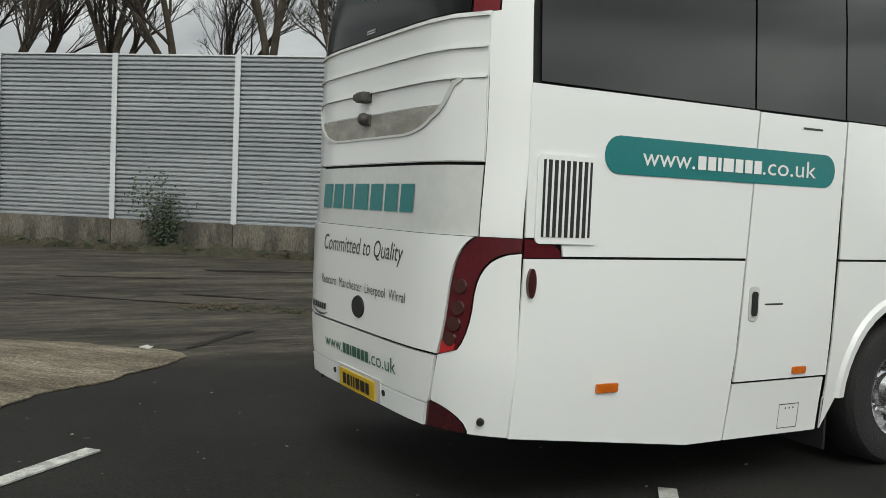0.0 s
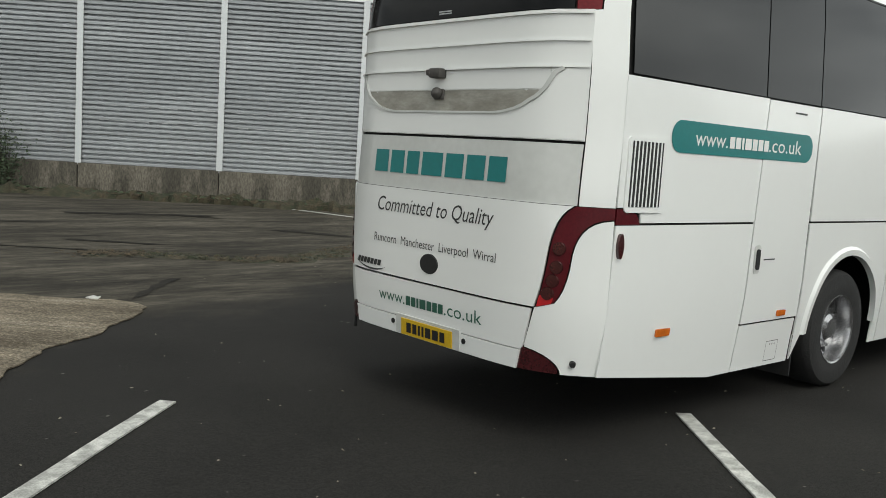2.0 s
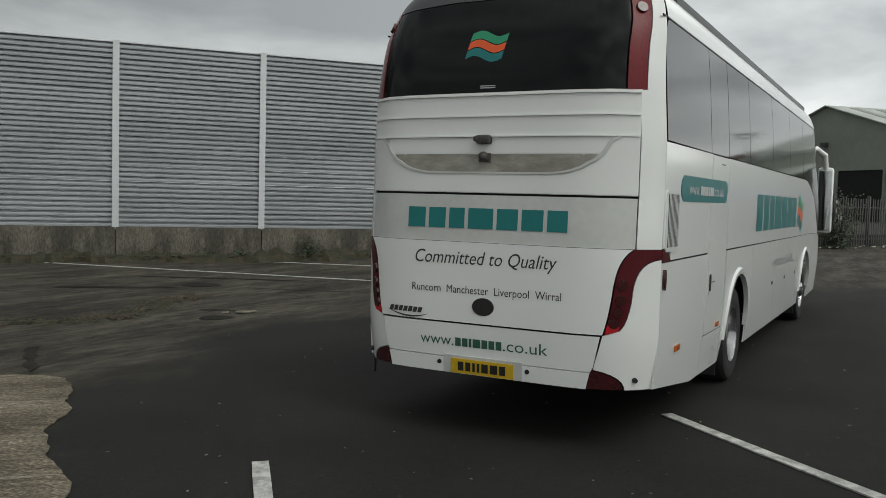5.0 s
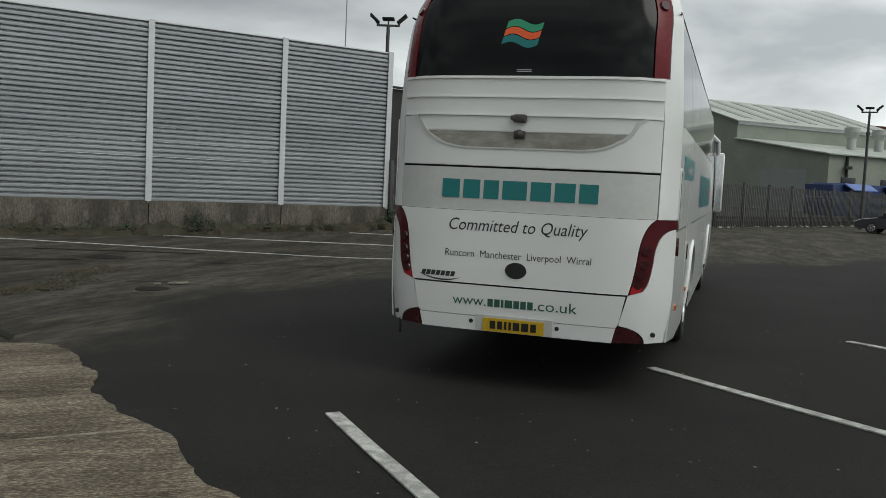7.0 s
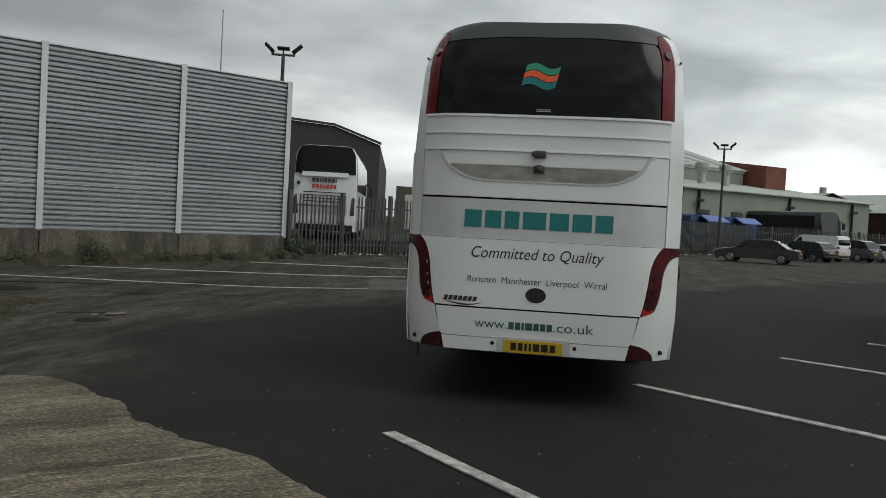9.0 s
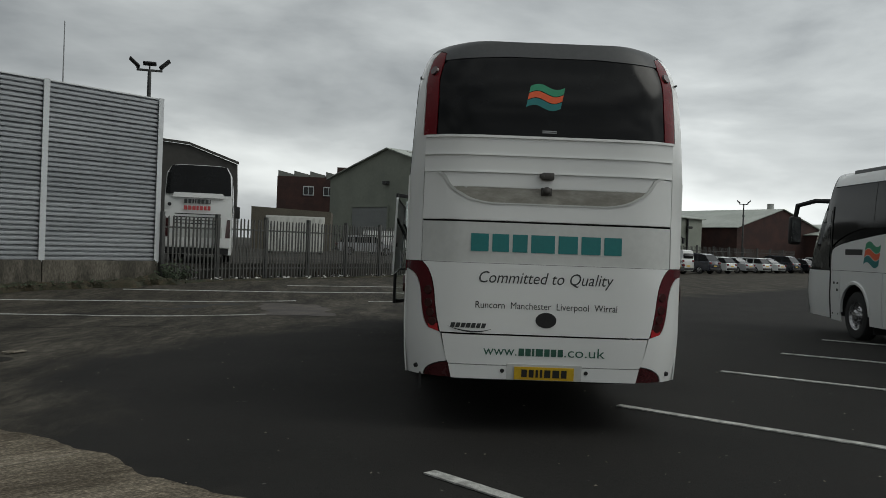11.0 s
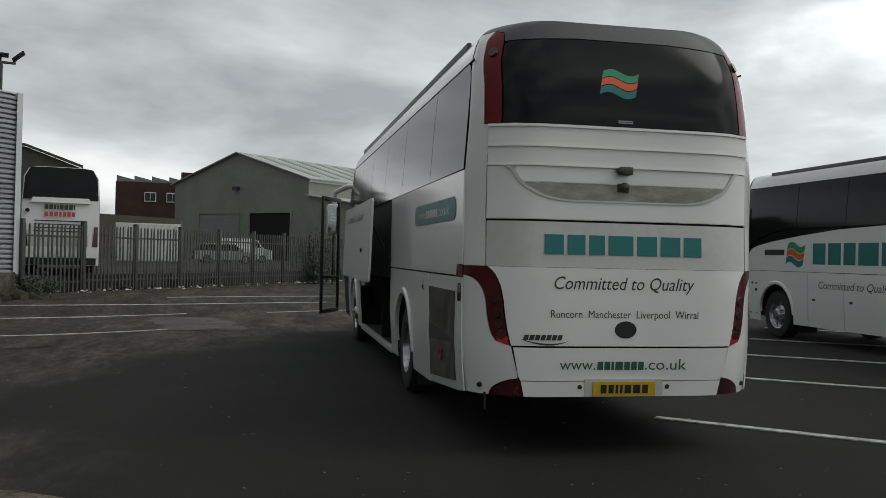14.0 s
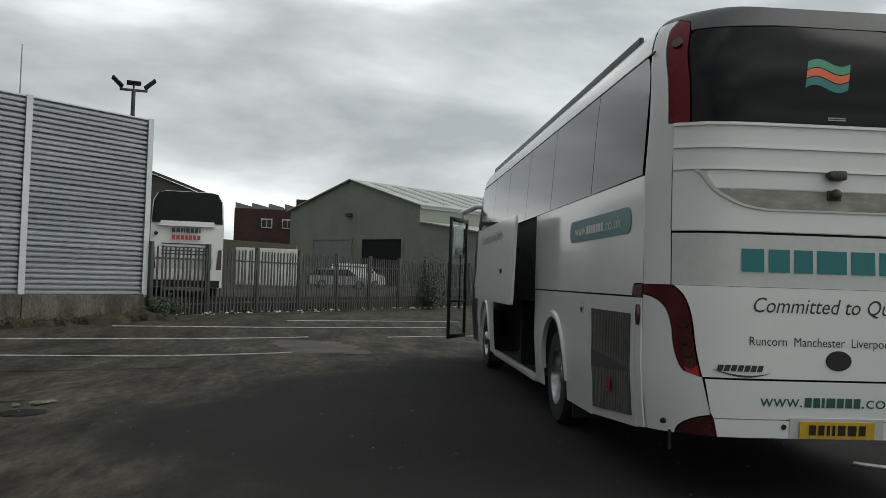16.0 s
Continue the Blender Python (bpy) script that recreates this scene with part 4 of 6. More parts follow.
            for k in range(24):
                x = 0.655 + 0.0495 * k
                zb = 0.50 - 0.10 * (x - 0.64) / 1.2
                part("grille_slat", patch(r4(x, x + 0.022, zb, 1.27), f, 0.016, 0.9, 0.013), mat("grille_grey", (0.16, 0.155, 0.14), 0.55, var=0.2, scale=4, fine=40, color2=(0.10, 0.095, 0.085)), g)
            part("grille_badge", patch(rounded(1.15, 1.27, 0.62, 0.72, 0.02), f, 0.004, 0.5, 0.03), LENSBRIGHT, g)
            Q("wing_panel", [(1.945, 0.31), (RW - 0.62, 0.30), (RW - 0.62, 0.50)] + arc(RW, 0.52, AR + 0.02, 180, 90, 8) + [(RW, 1.395), (1.945, 1.395)])
            Q("lock_cover", rounded(2.18, 2.28, 1.21, 1.31, 0.04), GREYWHITE, "", 0.5, 0.004, 0.012)
            part("lock", patch(rounded(2.20, 2.26, 1.225, 1.265, 0.015), f, 0.006, 0.5, 0.016), BLACK, ob)
            x0 = None
        P("marker_oval", patch([(0.43 + 0.026 * math.cos(radians(a)), 1.27 + 0.078 * math.sin(radians(a))) for a in range(0, 360, 20)], f, 0.022, 0.5, 0.012), LENS, "dark oval side marker lamp")
        # front upper flank with the sweep
        xa = 2.845 if right else (8.52 if left_open else 4.735)
        sweep = [(xa, 1.41), (10.6, 1.40), (11.45, 1.36), (11.32, 1.46)] + curve_pts((11.15, 1.62), (10.55, 2.165), (9.3, 2.288), 8) + [(xa, 2.295)]
        if not right and not left_open:
            sweep = [(xa, 1.41), (10.75, 1.40), (10.76, 1.72), (10.70, 1.83), (10.60, 1.89), (10.35, 1.955), (9.8, 2.035), (8.8, 2.14), (7.6, 2.24), (6.0, 2.295), (xa, 2.295)]
        Q("side_panel", sweep, WHITE, "", 0.35)
        # lower panels and arches
        rr = AR + 0.02
        if right:
            Q("wing_panel", [(2.80, 0.30), (2.80, 0.50)] + arc(RW, 0.52, rr, 178, 90, 8) + [(RW, 1.395), (2.845, 1.395)])
        for cx, end in ((RW, 4.32 if right else 4.70), (FW, 10.30)):
            back = [(cx, 1.395)] + arc(cx, 0.52, rr, 90, 0, 8) + [(cx + rr, 0.30), (end, 0.30), (end, 1.395)]
            Q("wing_panel", back)
            P("arch_lip", arch_lip(cx, f, AR), WHITE, "", True)
        Q("wing_panel", [(8.52, 0.30), (FW - rr, 0.30), (FW - rr, 0.50)] + arc(FW, 0.52, rr, 178, 90, 8) + [(FW, 1.395), (8.52, 1.395)])
        lockers = ((4.335, 6.18), (6.195, 7.35), (7.365, 8.505))
        if opened:
            # bay floor and divider near-black: the shade inside is painted into them
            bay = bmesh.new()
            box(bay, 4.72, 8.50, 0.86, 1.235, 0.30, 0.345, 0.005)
            P("bay_floor", bay, UNDER_AND_SHADE)
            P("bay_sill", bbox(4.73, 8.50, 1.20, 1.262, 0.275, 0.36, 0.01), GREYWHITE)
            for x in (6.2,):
                P("bay_divider", bbox(x - 0.02, x + 0.02, 0.87, 1.20, 0.345, 1.27), UNDER_AND_SHADE)
            for k, (xa2, xb2) in enumerate(((4.62, 8.49),)):
                def lifted(x, z):
                    p, n = f(x, z - 0.98)
                    return Vector((x, 1.57 - 0.03 * (z - 1.3), z)), Vector((0, 1, 0))
                fl = P("locker_flap", patch(rounded(xa2, xb2, 1.20, 2.30, 0.05), lifted, 0.03, 0.4), WHITE, "raised luggage locker flap")
                part("flap_lock", cyl(bmesh.new(), (5.6, 1.57, 1.62), (5.6, 1.61, 1.62), 0.03, n=12), BLACK, fl)
                letters(fl, text_on("Committed to Quality", lifted, 7.9, 5.6, 2.05, 0.13, 0.032, 0.2), INK)
                for x in (xa2 + 0.15, xb2 - 0.15):
                    part("hinge_arm", cyl(bmesh.new(), (x, 1.22, 1.35), (x, 1.56, 2.0), 0.018, n=8), BLACK, fl)
        else:
            for a, b in lockers:
                lk = Q("locker_flap", r4(a, b, 0.30, 1.395))
                part("flap_lock", patch(rounded(b - 0.25, b - 0.16, 0.83, 0.87, 0.01), f, 0.004, 0.5, 0.012), BLACK, lk)
        lowf = [(10.315, 0.30), (12.05, 0.34), (12.15, 0.7), (12.08, 1.0), (11.6, 1.345), (10.8, 1.385), (10.315, 1.395)]
        if right:
            Q("front_wing", lowf)
        elif not left_open:
            Q("front_wing", [(10.315, 0.30), (10.735, 0.31), (10.735, 1.39), (10.315, 1.395)])
            Q("door_panel", [(10.80, 0.34), (11.95, 0.36), (12.02, 0.8), (11.95, 1.38), (10.80, 1.38)], WHITE, "white lower panel of the entrance door", 0.2, 0.014)
            for px, pz, pr in ((10.42, 1.12, 0.03), (10.58, 1.12, 0.035), (10.42, 0.97, 0.04), (10.42, 0.45, 0.025), (10.66, 0.45, 0.025)):
                Q("flap_lock", rounded(px - pr, px + pr, pz - pr * 0.7, pz + pr * 0.7, pr * 0.4), BLACK, "", 0.5, 0.003, 0.0125)
        else:
            Q("front_wing", [(10.315, 0.30), (10.72, 0.31), (10.72, 1.385), (10.315, 1.395)])
            # no real opening: a black sheet paints the shade inside the doorway
            Q("doorway", [(10.76, 0.32), (11.9, 0.34), (11.9, 1.0), (11.7, 2.2), (11.4, 2.75), (10.76, 2.85)], BLACK, "black sheet painted as the shade inside the open doorway", 0.3, 0.008)
        # lettering on the flank
        fd = 1 if right else -1
        if right:
            pill = Q("web_panel", rounded(0.875, 2.735, 1.862, 2.070, 0.10), TEAL, "teal rounded panel with white lettering", 0.35, 0.003, 0.0145)
            web_address(pill, f, 1.135, 2.555, 1.918, 0.102, WHITE, 0.020)
            bars(ob, f, 4.51, 8.13, 1.55, 1.98, [1, 0.95, 0.85, 1.35, 1.1, 1.1, 1], TEAL, 0.0135, 0.20)
            flag(ob, f, 8.30, 9.0, 1.48, 2.03, 0.014)
            letters(ob, text_on("Committed to Quality", f, 5.78, 7.96, 1.05, 0.15, 0.014, 0.2), SILVERINK)
        else:
            if left_open:
                pill = Q("web_panel", rounded(0.67, 2.80, 1.885, 2.095, 0.10), TEAL, "teal rounded panel with white lettering", 0.35, 0.003, 0.0145)
                web_address(pill, f, 2.57, 0.94, 1.945, 0.10, GREYWHITE, 0.020)
            if not left_open:
                bars(ob, f, 8.35, 4.85, 1.56, 1.98, [1, 0.95, 0.85, 1.35, 1.1, 1.1, 1], TEAL, 0.0135, 0.20)
            flag(ob, f, 9.30, 8.62, 1.50, 2.03, 0.014)
            Q("flank_vent", r4(9.35, 10.1, 1.74, 1.86), BLACK, "", 0.5, 0.003, 0.0125)
            if not left_open:
                letters(ob, text_on("Committed to Quality", f, 8.15, 6.0, 1.08, 0.15, 0.014, 0.2), INK)
        # roof rail
        P("roof_rail", bbox(1.2, 10.2, s * 1.085 - 0.022, s * 1.085 + 0.022, 3.43, 3.565, 0.015), ROOFGREY, "dark rail along the roof edge")
        for x, dual in ((RW, True), (FW, False)):
            wheel(ob, x, s * 1.235, s, dual)
            P("mud_flap", bbox(x - 0.75, x - 0.73, s * 1.0 - 0.22, s * 1.0 + 0.22, 0.14, 0.55), BLACK)
        # mirrors
        arm = bmesh.new()
        pts = [(11.2, s * 0.98, 2.95), (11.75, s * 1.25, 2.98), (12.2, s * 1.48, 2.88), (12.25, s * 1.52, 2.5)]
        my, mz0, mz1 = 1.52, 1.95, 2.62
        if left_open and right:
            my, mz0, mz1 = 1.32, 1.36, 2.62
            pts = [(11.2, s * 0.98, 2.90), (11.7, s * 1.18, 2.94), (12.1, s * 1.30, 2.84), (12.22, s * 1.32, 2.5)]
        for a, b in zip(pts, pts[1:]):
            cyl(arm, a, b, 0.055, 0.05, 12)
            bmesh.ops.create_uvsphere(arm, u_segments=12, v_segments=8, radius=0.055, matrix=Matrix.Translation(b))
        mi = P("mirror", arm, WHITE if left_open else BLACK, "wing mirror on a curved arm")
        part("mirror_head", bbox(12.15, 12.32, s * my - 0.14, s * my + 0.14, mz0, mz1, 0.06), WHITE if left_open else BLACK, mi)
        part("mirror_glass", bbox(12.135, 12.149, s * my - 0.11, s * my + 0.11, mz0 + 0.06, mz1 - 0.07), CHROME, mi)
    # nose
    def nose(y, z):
        k = max(0.05, side_w(front_x(z), z))
        return Vector((front_x(z) + 0.10 * (1 - (y / 1.1) ** 2), y * k / 0.75, z))

    def nose_surf(y, z):
        n = normal_of(nose, y, z, 1)
        return nose(y, z), n if n.x > 0 else -n
    P("windscreen", patch(quad(0.72, 1.35, 3.2), nose_surf, 0.012, 0.2), GLASS)
    P("front_panel", patch(quad(0.75, 0.34, 1.33), nose_surf, 0.014, 0.2), WHITE)
    if not left_open:
        f = side_surf(1)
        P("front_door", patch([(10.86, 1.45), (11.82, 1.45), (11.7, 2.1), (11.5, 2.55), (11.3, 2.72), (10.86, 2.72)], f, 0.004, 0.2, 0.008), DOORGLASS)
        for q in ([(10.745, 0.32), (10.79, 0.32), (10.79, 2.8), (10.745, 2.8)], [(11.96, 0.36), (12.0, 0.36), (12.0, 1.4), (11.96, 1.4)]):
            P("door_edge", patch(q, f, 0.006, 0.5, 0.0135), BLACK)
    else:
        d = new("front_door")
        d.parent = ob
        d.matrix_local = pose(12.0, 1.40, 0, 0, 0, 154)
        d["label"] = "open glazed entrance door in a black frame"
        W, z0, z1 = 0.95, 0.34, 2.72
        for nm, b in (("door_stile", (0, 0.06, -0.025, 0.025, z0, z1)), ("door_stile", (W - 0.06, W, -0.025, 0.025, z0, z1)), ("door_rail", (0.06, W - 0.06, -0.025, 0.025, z0, z0 + 0.08)), ("door_rail", (0.06, W - 0.06, -0.025, 0.025, z1 - 0.08, z1)), ("door_rail", (0.06, W - 0.06, -0.02, 0.02, 1.05, 1.10))):
            part(nm, bbox(*b, 0.006), BLACK, d)
        pane = part("door_pane", bbox(0.06, W - 0.06, -0.004, 0.004, z0 + 0.08, z1 - 0.08), CLEAR, d)
        pane.visible_shadow = False
        part("grab_handle", cyl(bmesh.new(), (0.2, -0.06, 0.9), (0.2, -0.06, 2.0), 0.015, n=8), BLACK, d)
    return ob


def arch_lip(cx, f, r):
    bm = bmesh.new()
    rows = []
    for i in range(21):
        a = radians(182 - 184 * i / 20)
        row = []
        for rad, o in ((r - 0.005, -0.02), (r, 0.03), (r + 0.05, 0.034), (r + 0.075, 0.012)):
            p, n = f(cx + rad * math.cos(a), max(0.3, 0.52 + rad * math.sin(a)))
            row.append(bm.verts.new(p + n * o))
        rows.append(row)
    for a, b in zip(rows, rows[1:]):
        for i in range(3):
            bm.faces.new((a[i], a[i + 1], b[i + 1], b[i]))
    bmesh.ops.recalc_face_normals(bm, faces=bm.faces)
    p, n = f(cx, 1.2)
    bm.faces.ensure_lookup_table()
    if bm.faces[len(bm.faces) // 2].normal.dot(n) < 0:
        bmesh.ops.reverse_faces(bm, faces=bm.faces)
    return bm


def clear_glass():
    m = bpy.data.materials.new("clear_glass")
    m.use_nodes = True
    b = m.node_tree.nodes["Principled BSDF"]
    b.inputs["Base Color"].default_value = (0.85, 0.9, 0.88, 1)
    b.inputs["Roughness"].default_value = 0.02
    b.inputs["Transmission Weight"].default_value = 1.0
    b.inputs["IOR"].default_value = 1.02
    return m


CLEAR = clear_glass()
coach(pose(2.44, 4.97, LIFT, 0, 0, -1.3), "white touring coach with teal markings and an open luggage flap", True)
coach(pose(3.0, -4.2, LIFT, 0, 0, -1.3), "white touring coach with teal markings and a dark sweeping window line", False)

# ---- beyond the fence ----
GREYCLAD = mat("grey_cladding", (0.265, 0.285, 0.235), 0.7, var=0.06, scale=0.3, fine=3, color2=(0.225, 0.245, 0.205))
PALEROOF = mat("pale_roof_sheet", (0.42, 0.45, 0.41), 0.6, var=0.10, scale=0.25, fine=3, color2=(0.33, 0.36, 0.32))
ROOFLIGHT = mat("rooflight", (0.20, 0.21, 0.19), 0.5, var=0.1, scale=0.5, fine=4)
DARKCLAD = mat("dark_cladding", (0.062, 0.060, 0.055), 0.8, var=0.12, scale=0.3, fine=3)
BRICK = mat("dark_brick", (0.070, 0.034, 0.028), 0.9, var=0.25, scale=0.6, fine=14, color2=(0.045, 0.024, 0.021))
REDBRICK = mat("red_brick", (0.20, 0.072, 0.045), 0.9, var=0.25, scale=0.6, fine=14)
BEIGE = mat("buff_wall", (0.15, 0.135, 0.105), 0.9, var=0.15, scale=0.5, fine=8)
SHUTTER = mat("roller_shutter", (0.27, 0.285, 0.28), 0.55, var=0.08, scale=0.6, fine=6)
# near-black that stands for the unlit inside of the shed
VOID = mat("painted_interior_shade", (0.012, 0.012, 0.012), 0.9, var=0.3, scale=0.5, fine=4)
CONTAINER = mat("white_container", (0.62, 0.62, 0.58), 0.6, var=0.1, scale=0.6, fine=6)
BLUE = mat("blue_cabin", (0.012, 0.030, 0.115), 0.6, var=0.2, scale=0.8, fine=8)
BLUEROOF = mat("blue_awning", (0.10, 0.17, 0.42), 0.6, var=0.1, scale=0.8, fine=8)
GALVDUCT = mat("vent_duct", (0.42, 0.43, 0.41), 0.45, metal=0.4, var=0.1, scale=1, fine=8)
BARK = mat("bark", (0.075, 0.060, 0.042), 0.95, var=0.35, scale=3, fine=30, bump=0.6)
TWIG = mat("twigs", (0.060, 0.048, 0.038), 0.95, var=0.3, scale=3, fine=30)
LEAF = mat("leaves", (0.045, 0.068, 0.030), 0.7, var=0.4, scale=4, fine=30, color2=(0.025, 0.040, 0.018))
LEAFDRY = mat("dry_leaves", (0.066, 0.050, 0.029), 0.9, var=0.4, scale=4, fine=30)
SOIL = mat("soil_and_moss", (0.060, 0.047, 0.027), 0.95, var=0.55, scale=3.5, fine=25, bump=0.8, color2=(0.025, 0.030, 0.014))
LITTER = mat("white_litter", (0.55, 0.55, 0.52), 0.8, var=0.2, scale=6, fine=30)

TERRACE = 0.62
bm = prism([(26.3, 15.5), (44.3, 3.8), (70.3, -9.6), (101.3, -40.5), (260, -140), (320, 60), (200, 180), (60, 60)], -0.5, TERRACE)
tagged(mesh_object("pavement", bm, OLD), "raised worn tarmac of the neighbouring yard", "yard", kind="structure")


def wall_prism(pts, u, v, at, depth):
    """An upright slab: pts are (along u, height); it reaches depth along v."""
    bm = bmesh.new()
    a = [bm.verts.new((at[0] + u[0] * p, at[1] + u[1] * p, z)) for p, z in pts]
    b = [bm.verts.new((at[0] + u[0] * p + v[0] * depth, at[1] + u[1] * p + v[1] * depth, z)) for p, z in pts]
    bm.faces.new(a)
    bm.faces.new(b[::-1])
    n = len(pts)
    for i in range(n):
        j = (i + 1) % n
        bm.faces.new((a[i], b[i], b[j], a[j]))
    bmesh.ops.recalc_face_normals(bm, faces=bm.faces)
    return bm


def shift(at, u, p, v=(0, 0), q=0.0):
    return (at[0] + u[0] * p + v[0] * q, at[1] + u[1] * p + v[1] * q)


def slope_sheet(at, u, v, u0, z0, u1, z1, q0, q1, thick=0.12):
    return wall_prism([(u0, z0), (u1, z1), (u1, z1 + thick), (u0, z0 + thick)], u, v, shift(at, v, q0), q1 - q0)


def shed():
    """The long grey shed: gable, clerestory, lean-to, rooflights, vents."""
    G, A = (0.743, 0.669), (0.669, -0.743)
    R0 = (92.2, 1.6)
    W, Lg, E, AP = 22.7, 24.7, 9.6, 12.9
    ob = thing("shed", "long grey clad depot shed with a pale sheeted roof", "building")
    part("wall", wall_prism([(0, 0), (W, 0), (W, E), (W / 2, AP), (0, E)], G, A, R0, Lg), GREYCLAD, ob)
    s = (AP - E) / (W / 2)
    part("roof", slope_sheet(R0, G, A, -0.4, E - 0.4 * s + 0.02, W / 2, AP + 0.02, -0.4, Lg + 0.3), PALEROOF, ob, "pale sheeted roof slope")
    part("roof", slope_sheet(R0, G, A, W / 2, AP + 0.02, W + 0.4, E - 0.4 * s + 0.02, -0.4, Lg + 0.3), PALEROOF, ob, "pale sheeted roof slope")
    for k in range(7):
        q = 2 + 3.2 * k
        part("rooflight", slope_sheet(R0, G, A, 1.2, E + 1.2 * s + 0.135, W / 2 - 1.0, AP - 1.0 * s + 0.135, q, q + 1.1, 0.04), ROOFLIGHT, ob)
    D = 12.0
    LO = shift(R0, G, -D)
    part("lean_to", wall_prism([(0, 0), (D, 0), (D, 7.7), (0, 6.0)], G, A, LO, Lg + 8), GREYCLAD, ob)
    part("lean_to_roof", slope_sheet(LO, G, A, -0.4, 5.97, D - 0.02, 7.73, -0.4, Lg + 8.3), PALEROOF, ob)
    part("fascia", wall_prism([(0, E - 0.35), (0.12, E - 0.35), (0.12, E), (0, E)], G, A, shift(R0, G, -0.15), Lg), POST, ob)
    # gable doors
    F = shift(R0, A, -0.05)
    # the open door is a dark sheet on the wall, painted as inside shade
    for u0, u1, m, lab in ((11.1, 17.9, SHUTTER, "closed grey roller shutter"), (2.6, 9.1, VOID, "open doorway with its inside shade painted as a dark sheet")):
        d = part("door", wall_prism([(u0, 0), (u1, 0), (u1, 5.9), (u0, 5.9)], G, A, F, 0.04), m, ob, lab)
        for a, b, z0, z1 in ((u0 - 0.25, u0, 0, 6.1), (u1, u1 + 0.25, 0, 6.1), (u0, u1, 5.9, 6.1)):
            part("door_frame", wall_prism([(a, z0), (b, z0), (b, z1), (a, z1)], G, A, shift(R0, A, -0.16), 0.15), GREYCLAD, d)
        if m is SHUTTER:
            for i in range(14):
                z = 0.4 * i + 0.2
                part("shutter_slat", wall_prism([(u0, z), (u1, z), (u1, z + 0.05), (u0, z + 0.05)], G, A, shift(R0, A, -0.09), 0.035), SHUTTER, d)
    part("shutter", wall_prism([(2.4, 0), (8.2, 0), (8.2, 4.6), (2.4, 4.6)], G, A, shift(LO, A, -0.06), 0.05), SHUTTER, ob)
    part("wall_lamp", wall_prism([(W / 2 - 0.4, 8.6), (W / 2 + 0.4, 8.6), (W / 2 + 0.4, 9.0), (W / 2 - 0.4, 9.0)], G, A, shift(R0, A, -0.5), 0.45), GALV, ob)
    for q in (2.2, 17, 29):
        p = shift(LO, A, q)
        part("downpipe", cyl(bmesh.new(), (p[0] - 0.15, p[1] - 0.1, 0), (p[0] - 0.15, p[1] - 0.1, 5.9), 0.14, n=8), BLACK, ob)
        part("wall_lamp", bbox(p[0] - 0.9, p[0] - 0.2, p[1] - 0.5, p[1] + 0.1, 4.7, 5.0, 0.05), GALV, ob)
    for q in (10.9, 15.0):
        p = shift(LO, G, 7, A, q)
        bm = bmesh.new()
        cyl(bm, (*p, 6.6), (*p, 8.3), 0.48, 0.45, 16)
        cyl(bm, (*p, 8.3), (*p, 8.9), 0.50, 0.78, 16)
        cyl(bm, (*p, 8.9), (*p, 9.4), 0.78, 0.78, 16)
        part("roof_vent", bm, GALVDUCT, ob, "galvanised roof vent stack")
    part("end_wall", wall_prism([(-3.0, 0), (10, 0), (10, 11.6), (-3.0, 10.2)], G, A, shift(R0, A, Lg + 0.4), 4), REDBRICK, ob, "red brick end wall")


shed()


def block(name, label, at, u, v, pts, depth, m):
    ob = thing(name, label, "building")
    part("wall", wall_prism(pts, u, v, at, depth), m, ob)
    return ob


# dark warehouse behind the white coach
ob = block("warehouse", "large dark grey warehouse with a shallow pitched roof", (62.4, 19.6), (-0.19, 0.98), (0.98, 0.19), [(0, 0), (0, 7.2), (3.6, 8.5), (18, 9.7), (18, 0)], 40, DARKCLAD)
part("roof_edge", wall_prism([(-0.1, 7.2), (3.6, 8.52), (18, 9.72), (18, 9.9), (3.6, 8.7), (-0.1, 7.4)], (-0.19, 0.98), (0.98, 0.19), (62.2, 19.56), 0.2), DARKCLAD, ob)

# brick works with small windows and a saw-tooth top
U, V = (0.05, -0.9987), (0.9987, 0.05)
at = (118.0, 25.0)
ob = block("brick_works", "dark red brick works building with small upper windows", at, U, V, [(0, 0), (9.0, 0), (9.0, 10.4), (0, 10.4)], 25, BRICK)
part("tower", wall_prism([(8.2, 0), (12.0, 0), (12.0, 12.0), (8.2, 12.0)], U, V, shift(at, V, 1.0), 8), BRICK, ob)
for k in range(4):
    part("roof", wall_prism([(0.1 + 2.2 * k, 10.4), (2.2 + 2.2 * k, 10.4), (2.2 + 2.2 * k, 10.7), (0.1 + 2.2 * k, 11.2)], U, V, at, 20), ROOFLIGHT, ob)
for k, z in ((3.6, 7.8), (6.4, 7.8), (6.4, 4.2), (3.6, 4.2)):
    w = part("window", wall_prism([(k, z), (k + 1.5, z), (k + 1.5, z + 1.3), (k, z + 1.3)], U, V, shift(at, V, -0.12), 0.11), POST, ob)
    for a in (0.12, 0.80):
        part("pane", wall_prism([(k + a, z + 0.15), (k + a + 0.58, z + 0.15), (k + a + 0.58, z + 1.15), (k + a, z + 1.15)], U, V, shift(at, V, -0.17), 0.04), GLASS, w)
block("low_building", "low buff rendered wall with a flat roof", (80, 21.6), (0.05, -0.9987), (0.9987, 0.05), [(0, 0), (7.6, 0), (7.6, 4.4), (0, 4.7)], 6, BEIGE)


